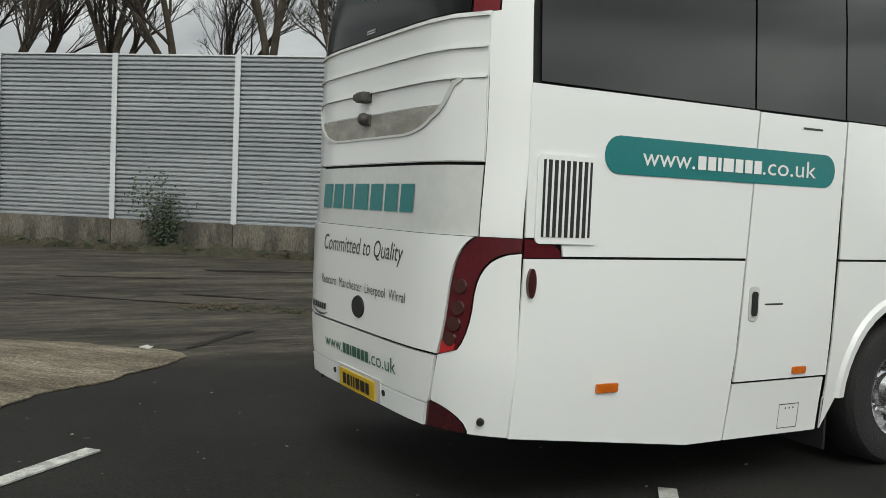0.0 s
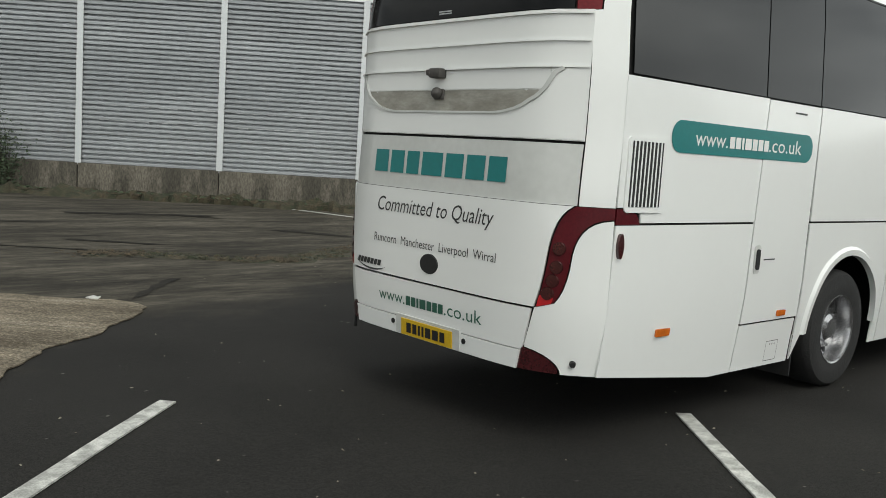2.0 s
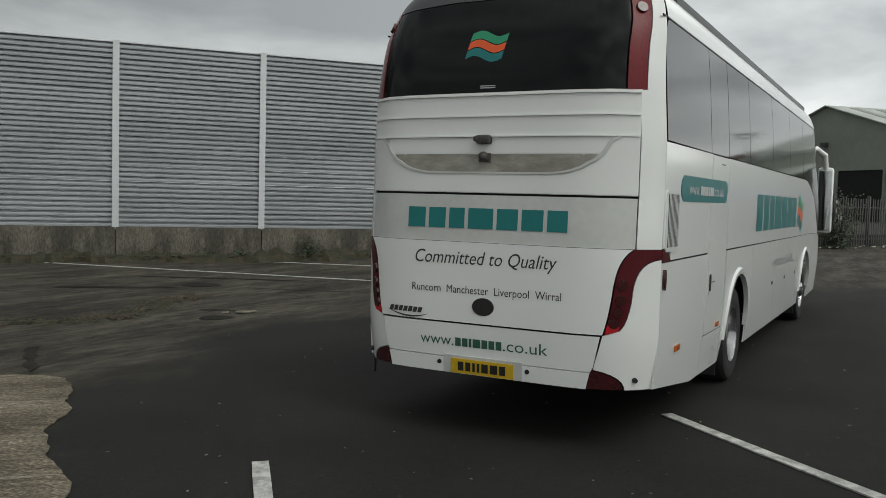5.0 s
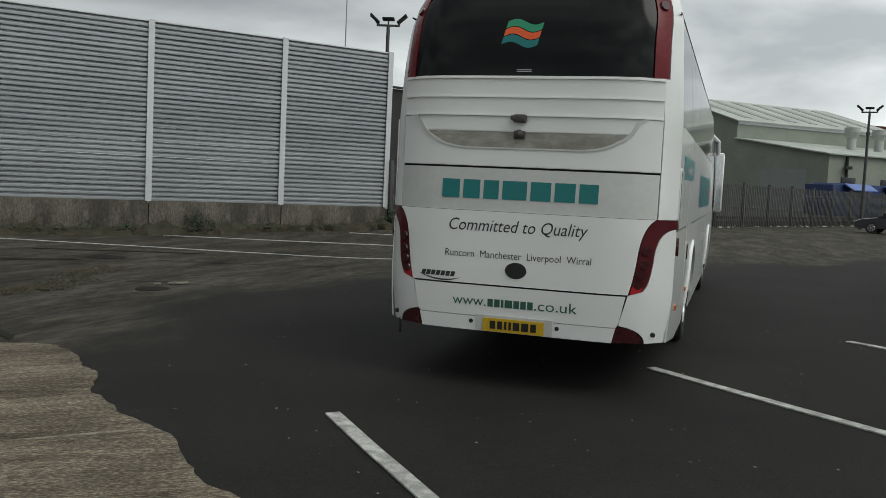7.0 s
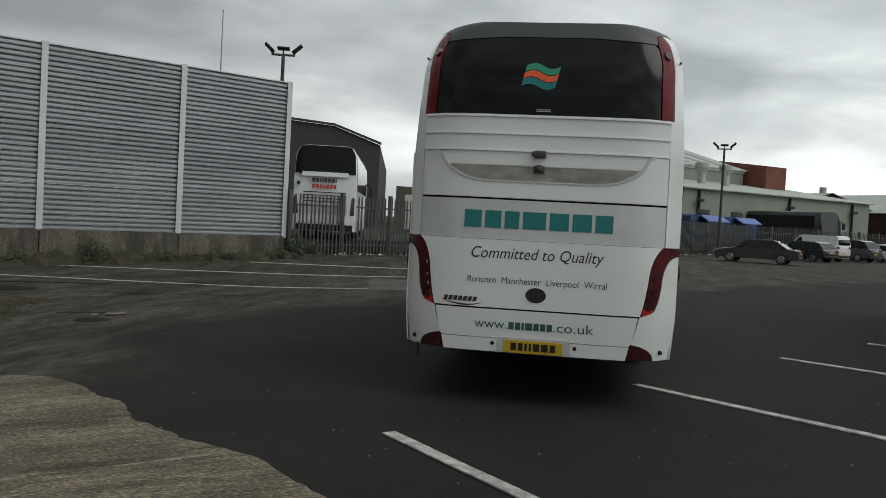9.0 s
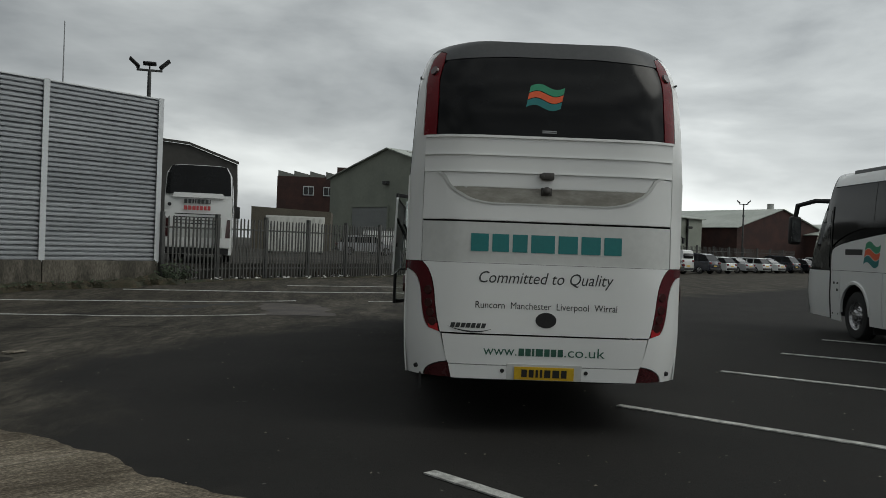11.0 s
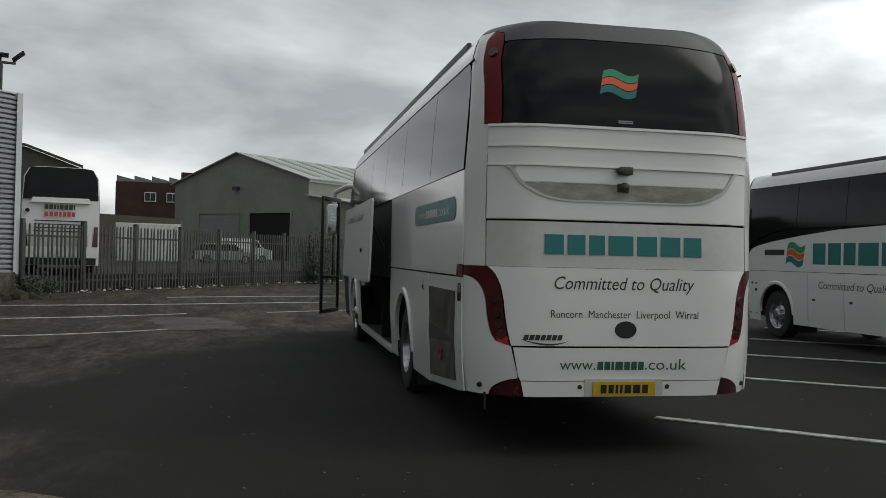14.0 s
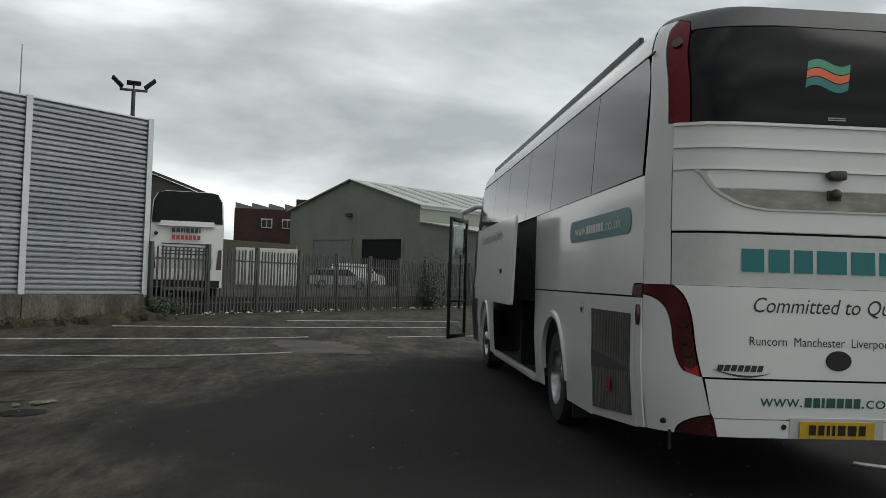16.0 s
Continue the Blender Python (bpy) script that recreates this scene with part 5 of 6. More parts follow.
def shipping_box(x, y, l, w, h, yaw, label):
    ob = thing("container", label, "container", pose(x, y, TERRACE, 0, 0, yaw))
    part("body", bbox(0, l, 0, w, 0.15, h, 0.03), CONTAINER, ob)
    for i in range(int(l / 0.45)):
        part("rib", bbox(0.2 + 0.45 * i, 0.36 + 0.45 * i, -0.04, -0.001, 0.25, h - 0.1), CONTAINER, ob)
    for a in (0.25, l - 0.45):
        part("skid", bbox(a, a + 0.2, 0.1, w - 0.1, 0.0, 0.149), GALV, ob)


shipping_box(58.0, 16.6, 4.2, 2.4, 2.7, -83, "white ribbed container in the neighbouring yard")


# ---- floodlight masts ----
def mast(x, y, z, top, heads, label, yaw=0):
    ob = thing("floodlight_mast", label, "lamp post", pose(x, y, z, 0, 0, yaw))
    part("pole", cyl(bmesh.new(), (0, 0, 0), (0, 0, top), 0.11, 0.07, 12), GALV, ob)
    part("bracket", bbox(-0.05, 0.05, -0.48, 0.48, top - 0.06, top + 0.02, 0.01), GALV, ob)
    part("collar", cyl(bmesh.new(), (0, 0, top * 0.80), (0, 0, top * 0.80 + 0.25), 0.12, n=12), GALV, ob)
    for k in heads:
        m = Matrix.Translation((0, k * 0.56, top + 0.24)) @ Matrix.Rotation(radians(42 * k), 4, "X") @ Matrix.Rotation(radians(12), 4, "Y")
        h = part("lamp_head", bbox(-0.16, 0.16, -0.25, 0.25, -0.035, 0.035, 0.02, m), BLACK, ob)
        part("arm", cyl(bmesh.new(), (0, k * 0.42, top), m @ Vector((0, 0, -0.02)), 0.03, n=8), GALV, ob)


mast(29.3, 16.6, TERRACE, 7.45, (-1, 0, 1), "tall steel floodlight mast with three lamp heads", 14)
mast(56.5, -5.6, 0.0, 7.45, (-1, 0, 1), "tall steel floodlight mast with three lamp heads", -10)
mast(92.0, -31.0, 0.0, 7.4, (-1, 1), "steel floodlight mast with two lamp heads", -20)
ob = thing("radio_mast", "thin grey aerial mast", "aerial", pose(60, 32, 0))
part("pole", cyl(bmesh.new(), (0, 0, 0), (0, 0, 17), 0.10, 0.04, 6), SILVERINK, ob)


# ---- other coaches ----
def plain_coach(m, label, body, low, rear_detail=True, H=3.75):
    ob = thing("coach", label, "coach", m)
    P = lambda name, bm, mt, lab="": part(name, bm, mt, ob, lab)
    L, w = 12.0, 1.26
    prof = [(-w, 0.35), (w, 0.35), (w, 2.4), (w - 0.05, H - 0.35), (w - 0.22, H - 0.06), (w - 0.5, H), (-w + 0.5, H), (-w + 0.22, H - 0.06), (-w + 0.05, H - 0.35), (-w, 2.4)]
    bm = bmesh.new()
    rings = []
    for x, k in ((0.0, 0.97), (0.12, 0.995), (0.4, 1.0), (11.2, 1.0), (11.8, 0.97), (12.0, 0.92)):
        rings.append([bm.verts.new((x + max(0, z - 2.2) * (0.10 if x < 1 else -0.35 if x > 11 else 0), y * k, z)) for y, z in prof])
    n = len(prof)
    for a, b in zip(rings, rings[1:]):
        for i in range(n):
            bm.faces.new((a[i], a[(i + 1) % n], b[(i + 1) % n], b[i]))
    bm.faces.new(rings[0])
    bm.faces.new(rings[-1])
    bmesh.ops.recalc_face_normals(bm, faces=bm.faces)
    P("body", bm, body)
    rs = lambda y, z: (Vector((max(0, z - 2.2) * 0.10, y, z)), Vector((-1, 0, 0.0)))
    ls = lambda s: (lambda x, z: (Vector((x, s * (w - 0.05 * max(0, (z - 2.4)) / 0.95), z)), Vector((0, s, 0))))
    for s in (1, -1):
        for a, b in ((0.5, 2.3), (2.35, 4.4), (4.45, 6.5), (6.55, 8.6), (8.65, 11.0)):
            P("side_window", patch([(a, 2.0), (b, 2.0), (b, H - 0.42), (a, H - 0.42)], ls(s), 0.012, 0.6), GLASS)
        for x in (3.2, 9.3):
            wheel(ob, x, s * 1.2, s, False).location.z += LIFT
        for z in (1.25,):
            P("side_trim", patch([(0.3, z), (11.6, z), (11.6, z + 0.03), (0.3, z + 0.03)], ls(s), 0.01, 2.0), low)
        P("mirror", bbox(11.9, 12.1, s * 1.45 - 0.12, s * 1.45 + 0.12, 2.0, 2.6, 0.04), BLACK)
        P("mirror_arm", cyl(bmesh.new(), (11.7, s * 1.1, 2.8), (12.0, s * 1.45, 2.55), 0.04, n=8), BLACK)
    if rear_detail:
        P("rear_window", patch([(-1.20, 2.62), (1.20, 2.62), (1.155, H - 0.36), (1.0, H - 0.06), (0.7, H - 0.02), (-0.7, H - 0.02), (-1.0, H - 0.06), (-1.155, H - 0.36)], rs, 0.02, 0.5), REARGLASS, "dark rear window")
        P("rear_spoiler", patch([(-0.95, 2.50), (0.95, 2.50), (0.90, 2.68), (-0.90, 2.68)], rs, 0.07, 0.5), WHITE)
        for z in (1.62, 1.74, 1.86, 1.50):
            P("louvre", patch([(-0.85, z), (0.85, z), (0.85, z + 0.035), (-0.85, z + 0.035)], rs, 0.015, 0.8), BLACK)
        P("bumper", patch([(-1.2, 0.62), (1.2, 0.62), (1.2, 0.98), (-1.2, 0.98)], rs, 0.06, 0.8), WHITE)
        P("grille", patch([(-0.9, 0.99), (0.9, 0.99), (0.9, 1.40), (-0.9, 1.40)], rs, 0.012, 0.8), GREYWHITE)
        P("valance", patch([(-1.15, 0.36), (1.15, 0.36), (1.15, 0.60), (-1.15, 0.60)], rs, 0.02, 0.8), BLACK)
        for s in (1, -1):
            P("tail_lamp", patch([(s * 1.02, 1.0), (s * 1.2, 1.0), (s * 1.2, 1.7), (s * 1.08, 1.7)], rs, 0.02, 0.5), LENS)
        P("round_lamp", cyl(bmesh.new(), (0.02, 1.05, 2.22), (-0.03, 1.05, 2.22), 0.07, n=14), BLACK)
        bars(ob, rs, 0.52, -0.45, 2.28, 2.44, [0.9, 0.9, 0.5, 0.4, 0.9, 0.9, 0.9, 0.35], INK, 0.02, 0.25)
        bars(ob, rs, 0.52, -0.45, 2.03, 2.19, [1, 1, 1, 0.7, 1, 0.9, 0.9], LENSBRIGHT, 0.02, 0.25)
    return ob


plain_coach(pose(28.3, 14.3, TERRACE, 0, 0, 11.0), "white express coach parked tail-on behind a fence", WHITE, SILVERINK)
plain_coach(pose(92, -14.0, TERRACE, 0, 0, -150), "dark grey coach with a silver stripe behind a fence", ROOFGREY, POST, False, 3.6)


# ---- cars ----
def paint(name, c):
    return mat("car_" + name, c, 0.25, var=0.04, scale=2, fine=12, coat=0.8)


def car(m, color, label, L=4.5, W=1.80, H=1.45, style="saloon", name="car"):
    ob = thing(name, label, "van" if style == "van" else "car", m, "cars parked by the fence")
    sill, belt = 0.28, 0.62 * H + 0.02
    hood = belt - 0.08
    if style == "saloon":
        roof = [(0.24 * L, belt), (0.39 * L, H - 0.05), (0.46 * L, H), (0.66 * L, H - 0.02), (0.72 * L, H - 0.06), (0.87 * L, belt + 0.02)]
        deck = [(L - 0.25, belt), (L - 0.03, belt - 0.10)]
    elif style == "van":
        roof = [(0.16 * L, belt - 0.05), (0.30 * L, H - 0.08), (0.36 * L, H), (0.95 * L, H), (0.985 * L, H - 0.06), (0.995 * L, belt)]
        deck = [(L - 0.02, belt - 0.05)]
    else:
        roof = [(0.23 * L, belt), (0.37 * L, H - 0.06), (0.45 * L, H), (0.80 * L, H - 0.03), (0.88 * L, H - 0.10), (0.975 * L, belt + 0.02)]
        deck = [(L - 0.04, belt - 0.06)]
    low = [(0.05, sill), (0.0, 0.50), (0.06, hood - 0.16), (0.30, hood - 0.06), (0.22 * L, belt - 0.02)]
    body = low + [(roof[0][0], belt)] + [(roof[-1][0], belt)] + deck + [(L, 0.55), (L - 0.08, sill)]
    bm = bmesh.new()
    secs = []
    for y, k in ((-W / 2, 0.93), (-W / 2 + 0.06, 1.0), (W / 2 - 0.06, 1.0), (W / 2, 0.93)):
        secs.append([bm.verts.new((L / 2 + (x - L / 2) * (0.985 if k < 1 else 1), y, sill + (z - sill) * k + (0.02 if k < 1 else 0))) for x, z in body])
    n = len(body)
    for a, b in zip(secs, secs[1:]):
        for i in range(n):
            bm.faces.new((a[i], b[i], b[(i + 1) % n], a[(i + 1) % n]))
    bm.faces.new(secs[0])
    bm.faces.new(secs[-1])
    bmesh.ops.recalc_face_normals(bm, faces=bm.faces)
    part("body", bm, color, ob)

    def cabin(pts, inset, wid, mt, nm, lift=0.0):
        bm = bmesh.new()
        a = [bm.verts.new((x, -(wid / 2 - inset * (z - belt) / (H - belt)), z + lift)) for x, z in pts]
        b = [bm.verts.new((x, (wid / 2 - inset * (z - belt) / (H - belt)), z + lift)) for x, z in pts]
        q = len(pts)
        bm.faces.new(a)
        bm.faces.new(b[::-1])
        for i in range(q):
            bm.faces.new((a[i], b[i], b[(i + 1) % q], a[(i + 1) % q]))
        bmesh.ops.recalc_face_normals(bm, faces=bm.faces)
        return part(nm, bm, mt, ob)
    cabin([(x, z) for x, z in roof], 0.14, W - 0.12, GLASS if style != "van" else color, "glasshouse")
    top = [p for p in roof if p[1] > H - 0.12]
    cabin([(top[0][0] + 0.05, top[0][1] - 0.02)] + [(x, z + 0.008) for x, z in top[1:-1]] + [(top[-1][0] - 0.05, top[-1][1] - 0.02)], 0.135, W - 0.11, color, "roof_panel", 0.012)
    for s in (1, -1):
        def sd(x, z):
            return Vector((x, s * ((W - 0.12) / 2 - 0.14 * (z - belt) / (H - belt)), z)), Vector((0, s, 0.3)).normalized()
        for t in (0.42, 0.58, 0.74) if style != "van" else ():
            part("pillar", patch([(t * L, belt), (t * L + 0.07, belt), (t * L + 0.06, H - 0.06), (t * L, H - 0.06)], sd, 0.008, 1), color if style != "saloon" else BLACK, ob)
        if style == "van":
            part("side_window", patch([(0.21 * L, belt), (0.36 * L, belt), (0.36 * L, H - 0.2), (0.30 * L, H - 0.2)], sd, 0.01, 1), GLASS, ob)
        for x in (0.19 * L, 0.80 * L):
            bm = cyl(bmesh.new(), (x, s * (W / 2 - 0.20), 0.32), (x, s * (W / 2 + 0.012), 0.32), 0.32, 0.315, 22)
            w = part("wheel", bm, TYRE, ob)
            part("rim", cyl(bmesh.new(), (x, s * (W / 2 + 0.004), 0.32), (x, s * (W / 2 + 0.022), 0.32), 0.215, 0.20, 18), RIM, w)
            for k in range(5):
                a = 2 * math.pi * k / 5
                part("spoke_gap", cyl(bmesh.new(), (x + 0.12 * math.cos(a), s * (W / 2 + 0.018), 0.32 + 0.12 * math.sin(a)), (x + 0.12 * math.cos(a), s * (W / 2 + 0.025), 0.32 + 0.12 * math.sin(a)), 0.045, n=8), BLACK, w)
        part("tail_lamp", bbox(L - 0.12, L + 0.012, s * W * 0.40 - 0.14, s * W * 0.40 + 0.14, belt - 0.22, belt - 0.06, 0.02), RED, ob)
        part("headlamp", bbox(-0.012, 0.14, s * W * 0.38 - 0.16, s * W * 0.38 + 0.16, 0.56, 0.68, 0.03), CHROME, ob)
        part("wing_mirror", bbox(0.29 * L, 0.29 * L + 0.12, s * (W / 2 + 0.07) - 0.08, s * (W / 2 + 0.07) + 0.08, belt + 0.02, belt + 0.15, 0.03), color, ob)
    rp = part("number_plate", bbox(L + 0.001, L + 0.016, -0.26, 0.26, 0.62, 0.73), PLATE, ob)
    part("rear_bumper", bbox(L - 0.10, L + 0.03, -W / 2 + 0.08, W / 2 - 0.08, 0.34, 0.52, 0.03), BLACK, ob)
    if style == "van":
        part("rear_window", bbox(L - 0.03, L + 0.006, -W / 2 + 0.2, W / 2 - 0.2, belt + 0.05, H - 0.25, 0.01), GLASS, ob)
    return ob


P_BLK, P_GRY, P_WHT, P_SLV, P_NVY = paint("black", (0.012, 0.012, 0.014)), paint("graphite", (0.035, 0.036, 0.042)), paint("white", (0.70, 0.71, 0.70)), paint("silver", (0.33, 0.34, 0.35)), paint("navy", (0.014, 0.017, 0.028))


def parked(x, y, yaw, *a, **k):
    """x, y: where the middle of the car stands; yaw: the way its tail points."""
    L = k.get("L", 4.5)
    return car(pose(x, y, 0, 0, 0, yaw) @ Matrix.Translation((-L / 2, 0, 0)), *a, **k)


parked(50.5, -7.0, -112, P_GRY, "dark grey saloon car parked by the fence", L=4.9, W=1.85, H=1.46)
parked(61.0, -12.4, -140, P_BLK, "black hatchback car parked by the fence", L=4.3, H=1.45, style="hatch")
parked(65.0, -14.2, -138, P_WHT, "white panel van parked by the fence", L=4.7, W=1.85, H=1.92, style="van", name="van")
parked(68.5, -17.6, -138, P_NVY, "dark blue estate car parked by the fence", L=4.7, W=1.88, H=1.70, style="hatch")
parked(72.0, -20.6, -138, P_WHT, "white hatchback car parked by the fence", L=4.1, H=1.48, style="hatch")
parked(75.4, -23.4, -138, P_SLV, "silver saloon car parked by the fence", L=4.5, H=1.45)
parked(78.6, -26.4, -138, P_WHT, "white hatchback car parked by the fence", L=4.2, H=1.47, style="hatch")
parked(81.2, -28.8, -138, P_WHT, "white saloon car parked by the fence", L=4.5, H=1.44)
parked(83.6, -31.2, -138, P_NVY, "dark blue sport utility car parked by the fence", L=4.7, W=1.9, H=1.74, style="hatch")
parked(86.2, -34.2, -138, P_BLK, "black hatchback car parked by the fence", L=4.4, H=1.5, style="hatch")
parked(89.0, -37.6, -138, P_WHT, "white sport utility car parked by the fence", L=4.6, W=1.88, H=1.68, style="hatch")
parked(93.0, -41.5, -138, P_WHT, "white hatchback car parked by the fence", L=4.3, H=1.5, style="hatch")
for x, y, yaw, c, st, lab in ((63, 9.6, 100, P_SLV, "hatch", "silver hatchback car in the neighbouring yard"), (72, 8.2, 95, P_WHT, "van", "white van in the neighbouring yard"), (86, 7.5, 180, P_WHT, "van", "white van standing before the dark doorway")):
    o = parked(x, y, yaw, c, lab, L=4.6, H=1.5 if st == "hatch" else 2.0, style=st, name="van" if st == "van" else "car")
    o.location.z = TERRACE
    o["group"] = "vehicles in the neighbouring yard"


# ---- blue cabins ----
for x, y in ((66.5, -5.0), (70.5, -8.4)):
    ob = thing("cabin", "dark blue site cabin with a pale blue sloping awning", "cabin", pose(x, y, TERRACE, 0, 0, -40), "blue cabins")
    part("body", bbox(0, 5.2, 0, 2.4, 0.0, 2.35, 0.04), BLUE, ob)
    part("roof", wall_prism([(-0.15, 2.36), (-0.9, 1.95), (-0.9, 2.02), (-0.15, 2.48), (2.5, 2.48), (2.5, 2.36)], (0, 1), (1, 0), (1.2, 0), 3.2), BLUEROOF, ob, "pale blue awning")
    part("roof_sign", bbox(1.6, 3.4, 0.4, 0.5, 2.5, 2.95, 0.01), BLACK, ob)


# ---- brick sheds on the far side ----
def brick_shed(at, span, depth, e, ap, yaw):
    ob = thing("brick_shed", "dark red brick gabled shed with a grey sheet roof", "building")
    U = (math.cos(radians(yaw)), math.sin(radians(yaw)))
    V = (-U[1], U[0])
    if V[0] < 0:
        V = (-V[0], -V[1])
    part("wall", wall_prism([(0, 0), (span, 0), (span, e), (span / 2, ap), (0, e)], U, V, at, depth), BRICK, ob)
    s = (ap - e) / (span / 2)
    part("roof", slope_sheet(at, U, V, -0.3, e - 0.3 * s + 0.03, span / 2, ap + 0.03, -0.3, depth), PALEROOF, ob)
    part("roof", slope_sheet(at, U, V, span / 2, ap + 0.03, span + 0.3, e - 0.3 * s + 0.03, -0.3, depth), PALEROOF, ob)
    part("roof_vent", cyl(bmesh.new(), (*shift(at, U, span * 0.55, V, 3), ap - 0.3), (*shift(at, U, span * 0.55, V, 3), ap + 1.0), 0.5, 0.5, 12), GALVDUCT, ob)
    return ob


brick_shed((121, -24.0), 16, 40, 5.4, 8.0, -70)
brick_shed((119, -40.5), 19, 40, 5.6, 8.6, -62)
ob = brick_shed((112, -62), 24, 40, 5.0, 7.0, -58)
tagged(ob, "grey clad far shed with a pale roof", "building")


# ---- trees, bushes, weeds ----
def tube(bm, p, q, r0, r1, n=5):
    d = (q - p)
    if d.length < 1e-5:
        return
    x = d.orthogonal().normalized()
    y = d.normalized().cross(x)
    a = [bm.verts.new(p + (x * math.cos(2 * math.pi * i / n) + y * math.sin(2 * math.pi * i / n)) * r0) for i in range(n)]
    b = [bm.verts.new(q + (x * math.cos(2 * math.pi * i / n) + y * math.sin(2 * math.pi * i / n)) * r1) for i in range(n)]
    for i in range(n):
        bm.faces.new((a[i], a[(i + 1) % n], b[(i + 1) % n], b[i]))


def bare_tree(x, y, h, seed, name="tree"):
    """A leafless tree: forked trunk, limbs and many fine twigs."""
    r = random.Random(seed)
    ob = thing(name, "bare leafless deciduous tree behind the sound barrier", "tree", pose(x, y, -0.2), "bare trees behind the barrier")
    trunk, crown = bmesh.new(), bmesh.new()

    def grow(p, d, length, rad, depth):
        steps = 4 if depth > 2 else 3
        q = p
        for i in range(steps):
            d = (d + Vector((r.uniform(-1, 1), r.uniform(-1, 1), r.uniform(-0.3, 0.6))) * (0.10 if depth > 3 else 0.22)).normalized()
            e = q + d * length / steps
            r0, r1 = rad * (1 - 0.4 * i / steps), rad * (1 - 0.4 * (i + 1) / steps)
            tube(trunk if depth >= 4 else crown, q, e, r0, r1, 8 if depth >= 4 else 5 if depth > 2 else 3)
            q = e
            if depth > 0 and i >= 1 and depth <= 4:
                for _ in range(r.choice((1, 1, 2))):
                    a = (d + Vector((r.uniform(-1, 1), r.uniform(-1, 1), r.uniform(-0.2, 0.7))) * 0.85).normalized()
                    grow(e, a, length * r.uniform(0.5, 0.75), r1 * 0.55, depth - 1)
        if depth > 0:
            for _ in range(2 if depth > 1 else 3):
                a = (d + Vector((r.uniform(-1, 1), r.uniform(-1, 1), r.uniform(-0.1, 0.6))) * 0.55).normalized()
                grow(q, a, length * r.uniform(0.6, 0.85), rad * 0.55, depth - 1)
    lean = Vector((r.uniform(-0.15, 0.15), r.uniform(-0.15, 0.15), 1)).normalized()
    grow(Vector((0, 0, 0)), lean, h * 0.38, h * 0.022, 5)
    part("trunk", trunk, BARK, ob)
    part("crown", crown, TWIG, ob)["kind"] = "stuff"
    return ob


rt = random.Random(11)
BN = Vector((-BDIR.y, BDIR.x))
first = []
for i in range(3):
    first.append(bare_tree(0, 0, 13.5 + 1.5 * i, 21 + i))
k = 0
for i in range(15):
    s = -5.2 + 0.42 * i + rt.uniform(-0.12, 0.12)
    p = B0 + BSTEP * s + BN * rt.uniform(3.0, 11.0)
    m = pose(p.x, p.y, -0.2, 0, 0, rt.uniform(0, 360)) @ Matrix.Scale(rt.uniform(0.85, 1.2), 4)
    if i < 3:
        first[i].matrix_world = m
    else:
        copy_thing(first[i % 3], m).scale = first[i % 3].scale
ob = thing("hedge_tree", "dense far trees beyond the works", "tree", pose(150, -36, 0))
bm = bmesh.new()
rl = random.Random(5)
for i in range(1100):
    a, b = rl.uniform(-9, 9), abs(rl.gauss(0, 1)) * 1.1
    c = Vector((rl.uniform(-3, 3), a, 4.6 + b + 1.2 * math.sin(a * 0.7) + rl.uniform(-3, 0)))
    bmesh.ops.create_icosphere(bm, subdivisions=1, radius=rl.uniform(0.3, 0.75), matrix=Matrix.Translation(c))
part("crown", bm, LEAF, ob)
part("trunk", cyl(bmesh.new(), (0, 0, 0), (0, 0, 6), 0.5, 0.3, 8), BARK, ob)


def leafy(x, y, z, h, w, n, seed, label, name="bush", m=LEAF, stems=14, lean=(0, 0)):
    """A shrub: thin stems with many small bent leaves."""
    r = random.Random(seed)
    ob = thing(name, label, "plant", pose(x, y, z))
    st, lv = bmesh.new(), bmesh.new()
    for i in range(stems):
        a = r.uniform(0, 2 * math.pi)
        p = Vector((r.uniform(-0.15, 0.15) * w, r.uniform(-0.1, 0.1) * w, 0))
        d = Vector((math.cos(a) * r.uniform(0.05, 0.5) * w / h + lean[0], math.sin(a) * r.uniform(0.05, 0.5) * w / h + lean[1], 1)).normalized()
        L = h * r.uniform(0.55, 1.05)
        q = p
        for s in range(6):
            e = q + d * L / 6
            d = (d + Vector((r.uniform(-1, 1), r.uniform(-1, 1), r.uniform(-0.3, 0.2))) * 0.22).normalized()
            tube(st, q, e, 0.014 * (1 - s / 7), 0.014 * (1 - (s + 1) / 7), 4)
            for _ in range(max(1, n // (stems * 6))):
                c = q.lerp(e, r.random()) + Vector((r.gauss(0, 1), r.gauss(0, 1), r.gauss(0, 0.7))) * 0.13 * w
                l = r.uniform(0.07, 0.15)
                u = Vector((r.uniform(-1, 1), r.uniform(-1, 1), r.uniform(-0.7, 0.5))).normalized()
                v = u.orthogonal().normalized() * l * 0.32
                f = [lv.verts.new(c), lv.verts.new(c + u * l * 0.5 + v), lv.verts.new(c + u * l), lv.verts.new(c + u * l * 0.5 - v)]
                lv.faces.new((f[0], f[1], f[2]))
                lv.faces.new((f[0], f[2], f[3]))
            q = e
    part("stem_tangle", st, TWIG, ob)["kind"] = "stuff"
    part("leaves", lv, m, ob)["kind"] = "stuff"
    return ob


leafy(7.0, 30.85, -0.34, 2.75, 1.9, 1700, 3, "dark green self-seeded bush at the barrier foot", stems=26)
p = B0 + BSTEP * 3.35 - BN * 0.35
leafy(p.x, p.y, -0.3, 0.85, 0.9, 260, 8, "sparse weed growing on the barrier base", stems=10)
p = B0 + BSTEP * 4.86 - BN * 0.3
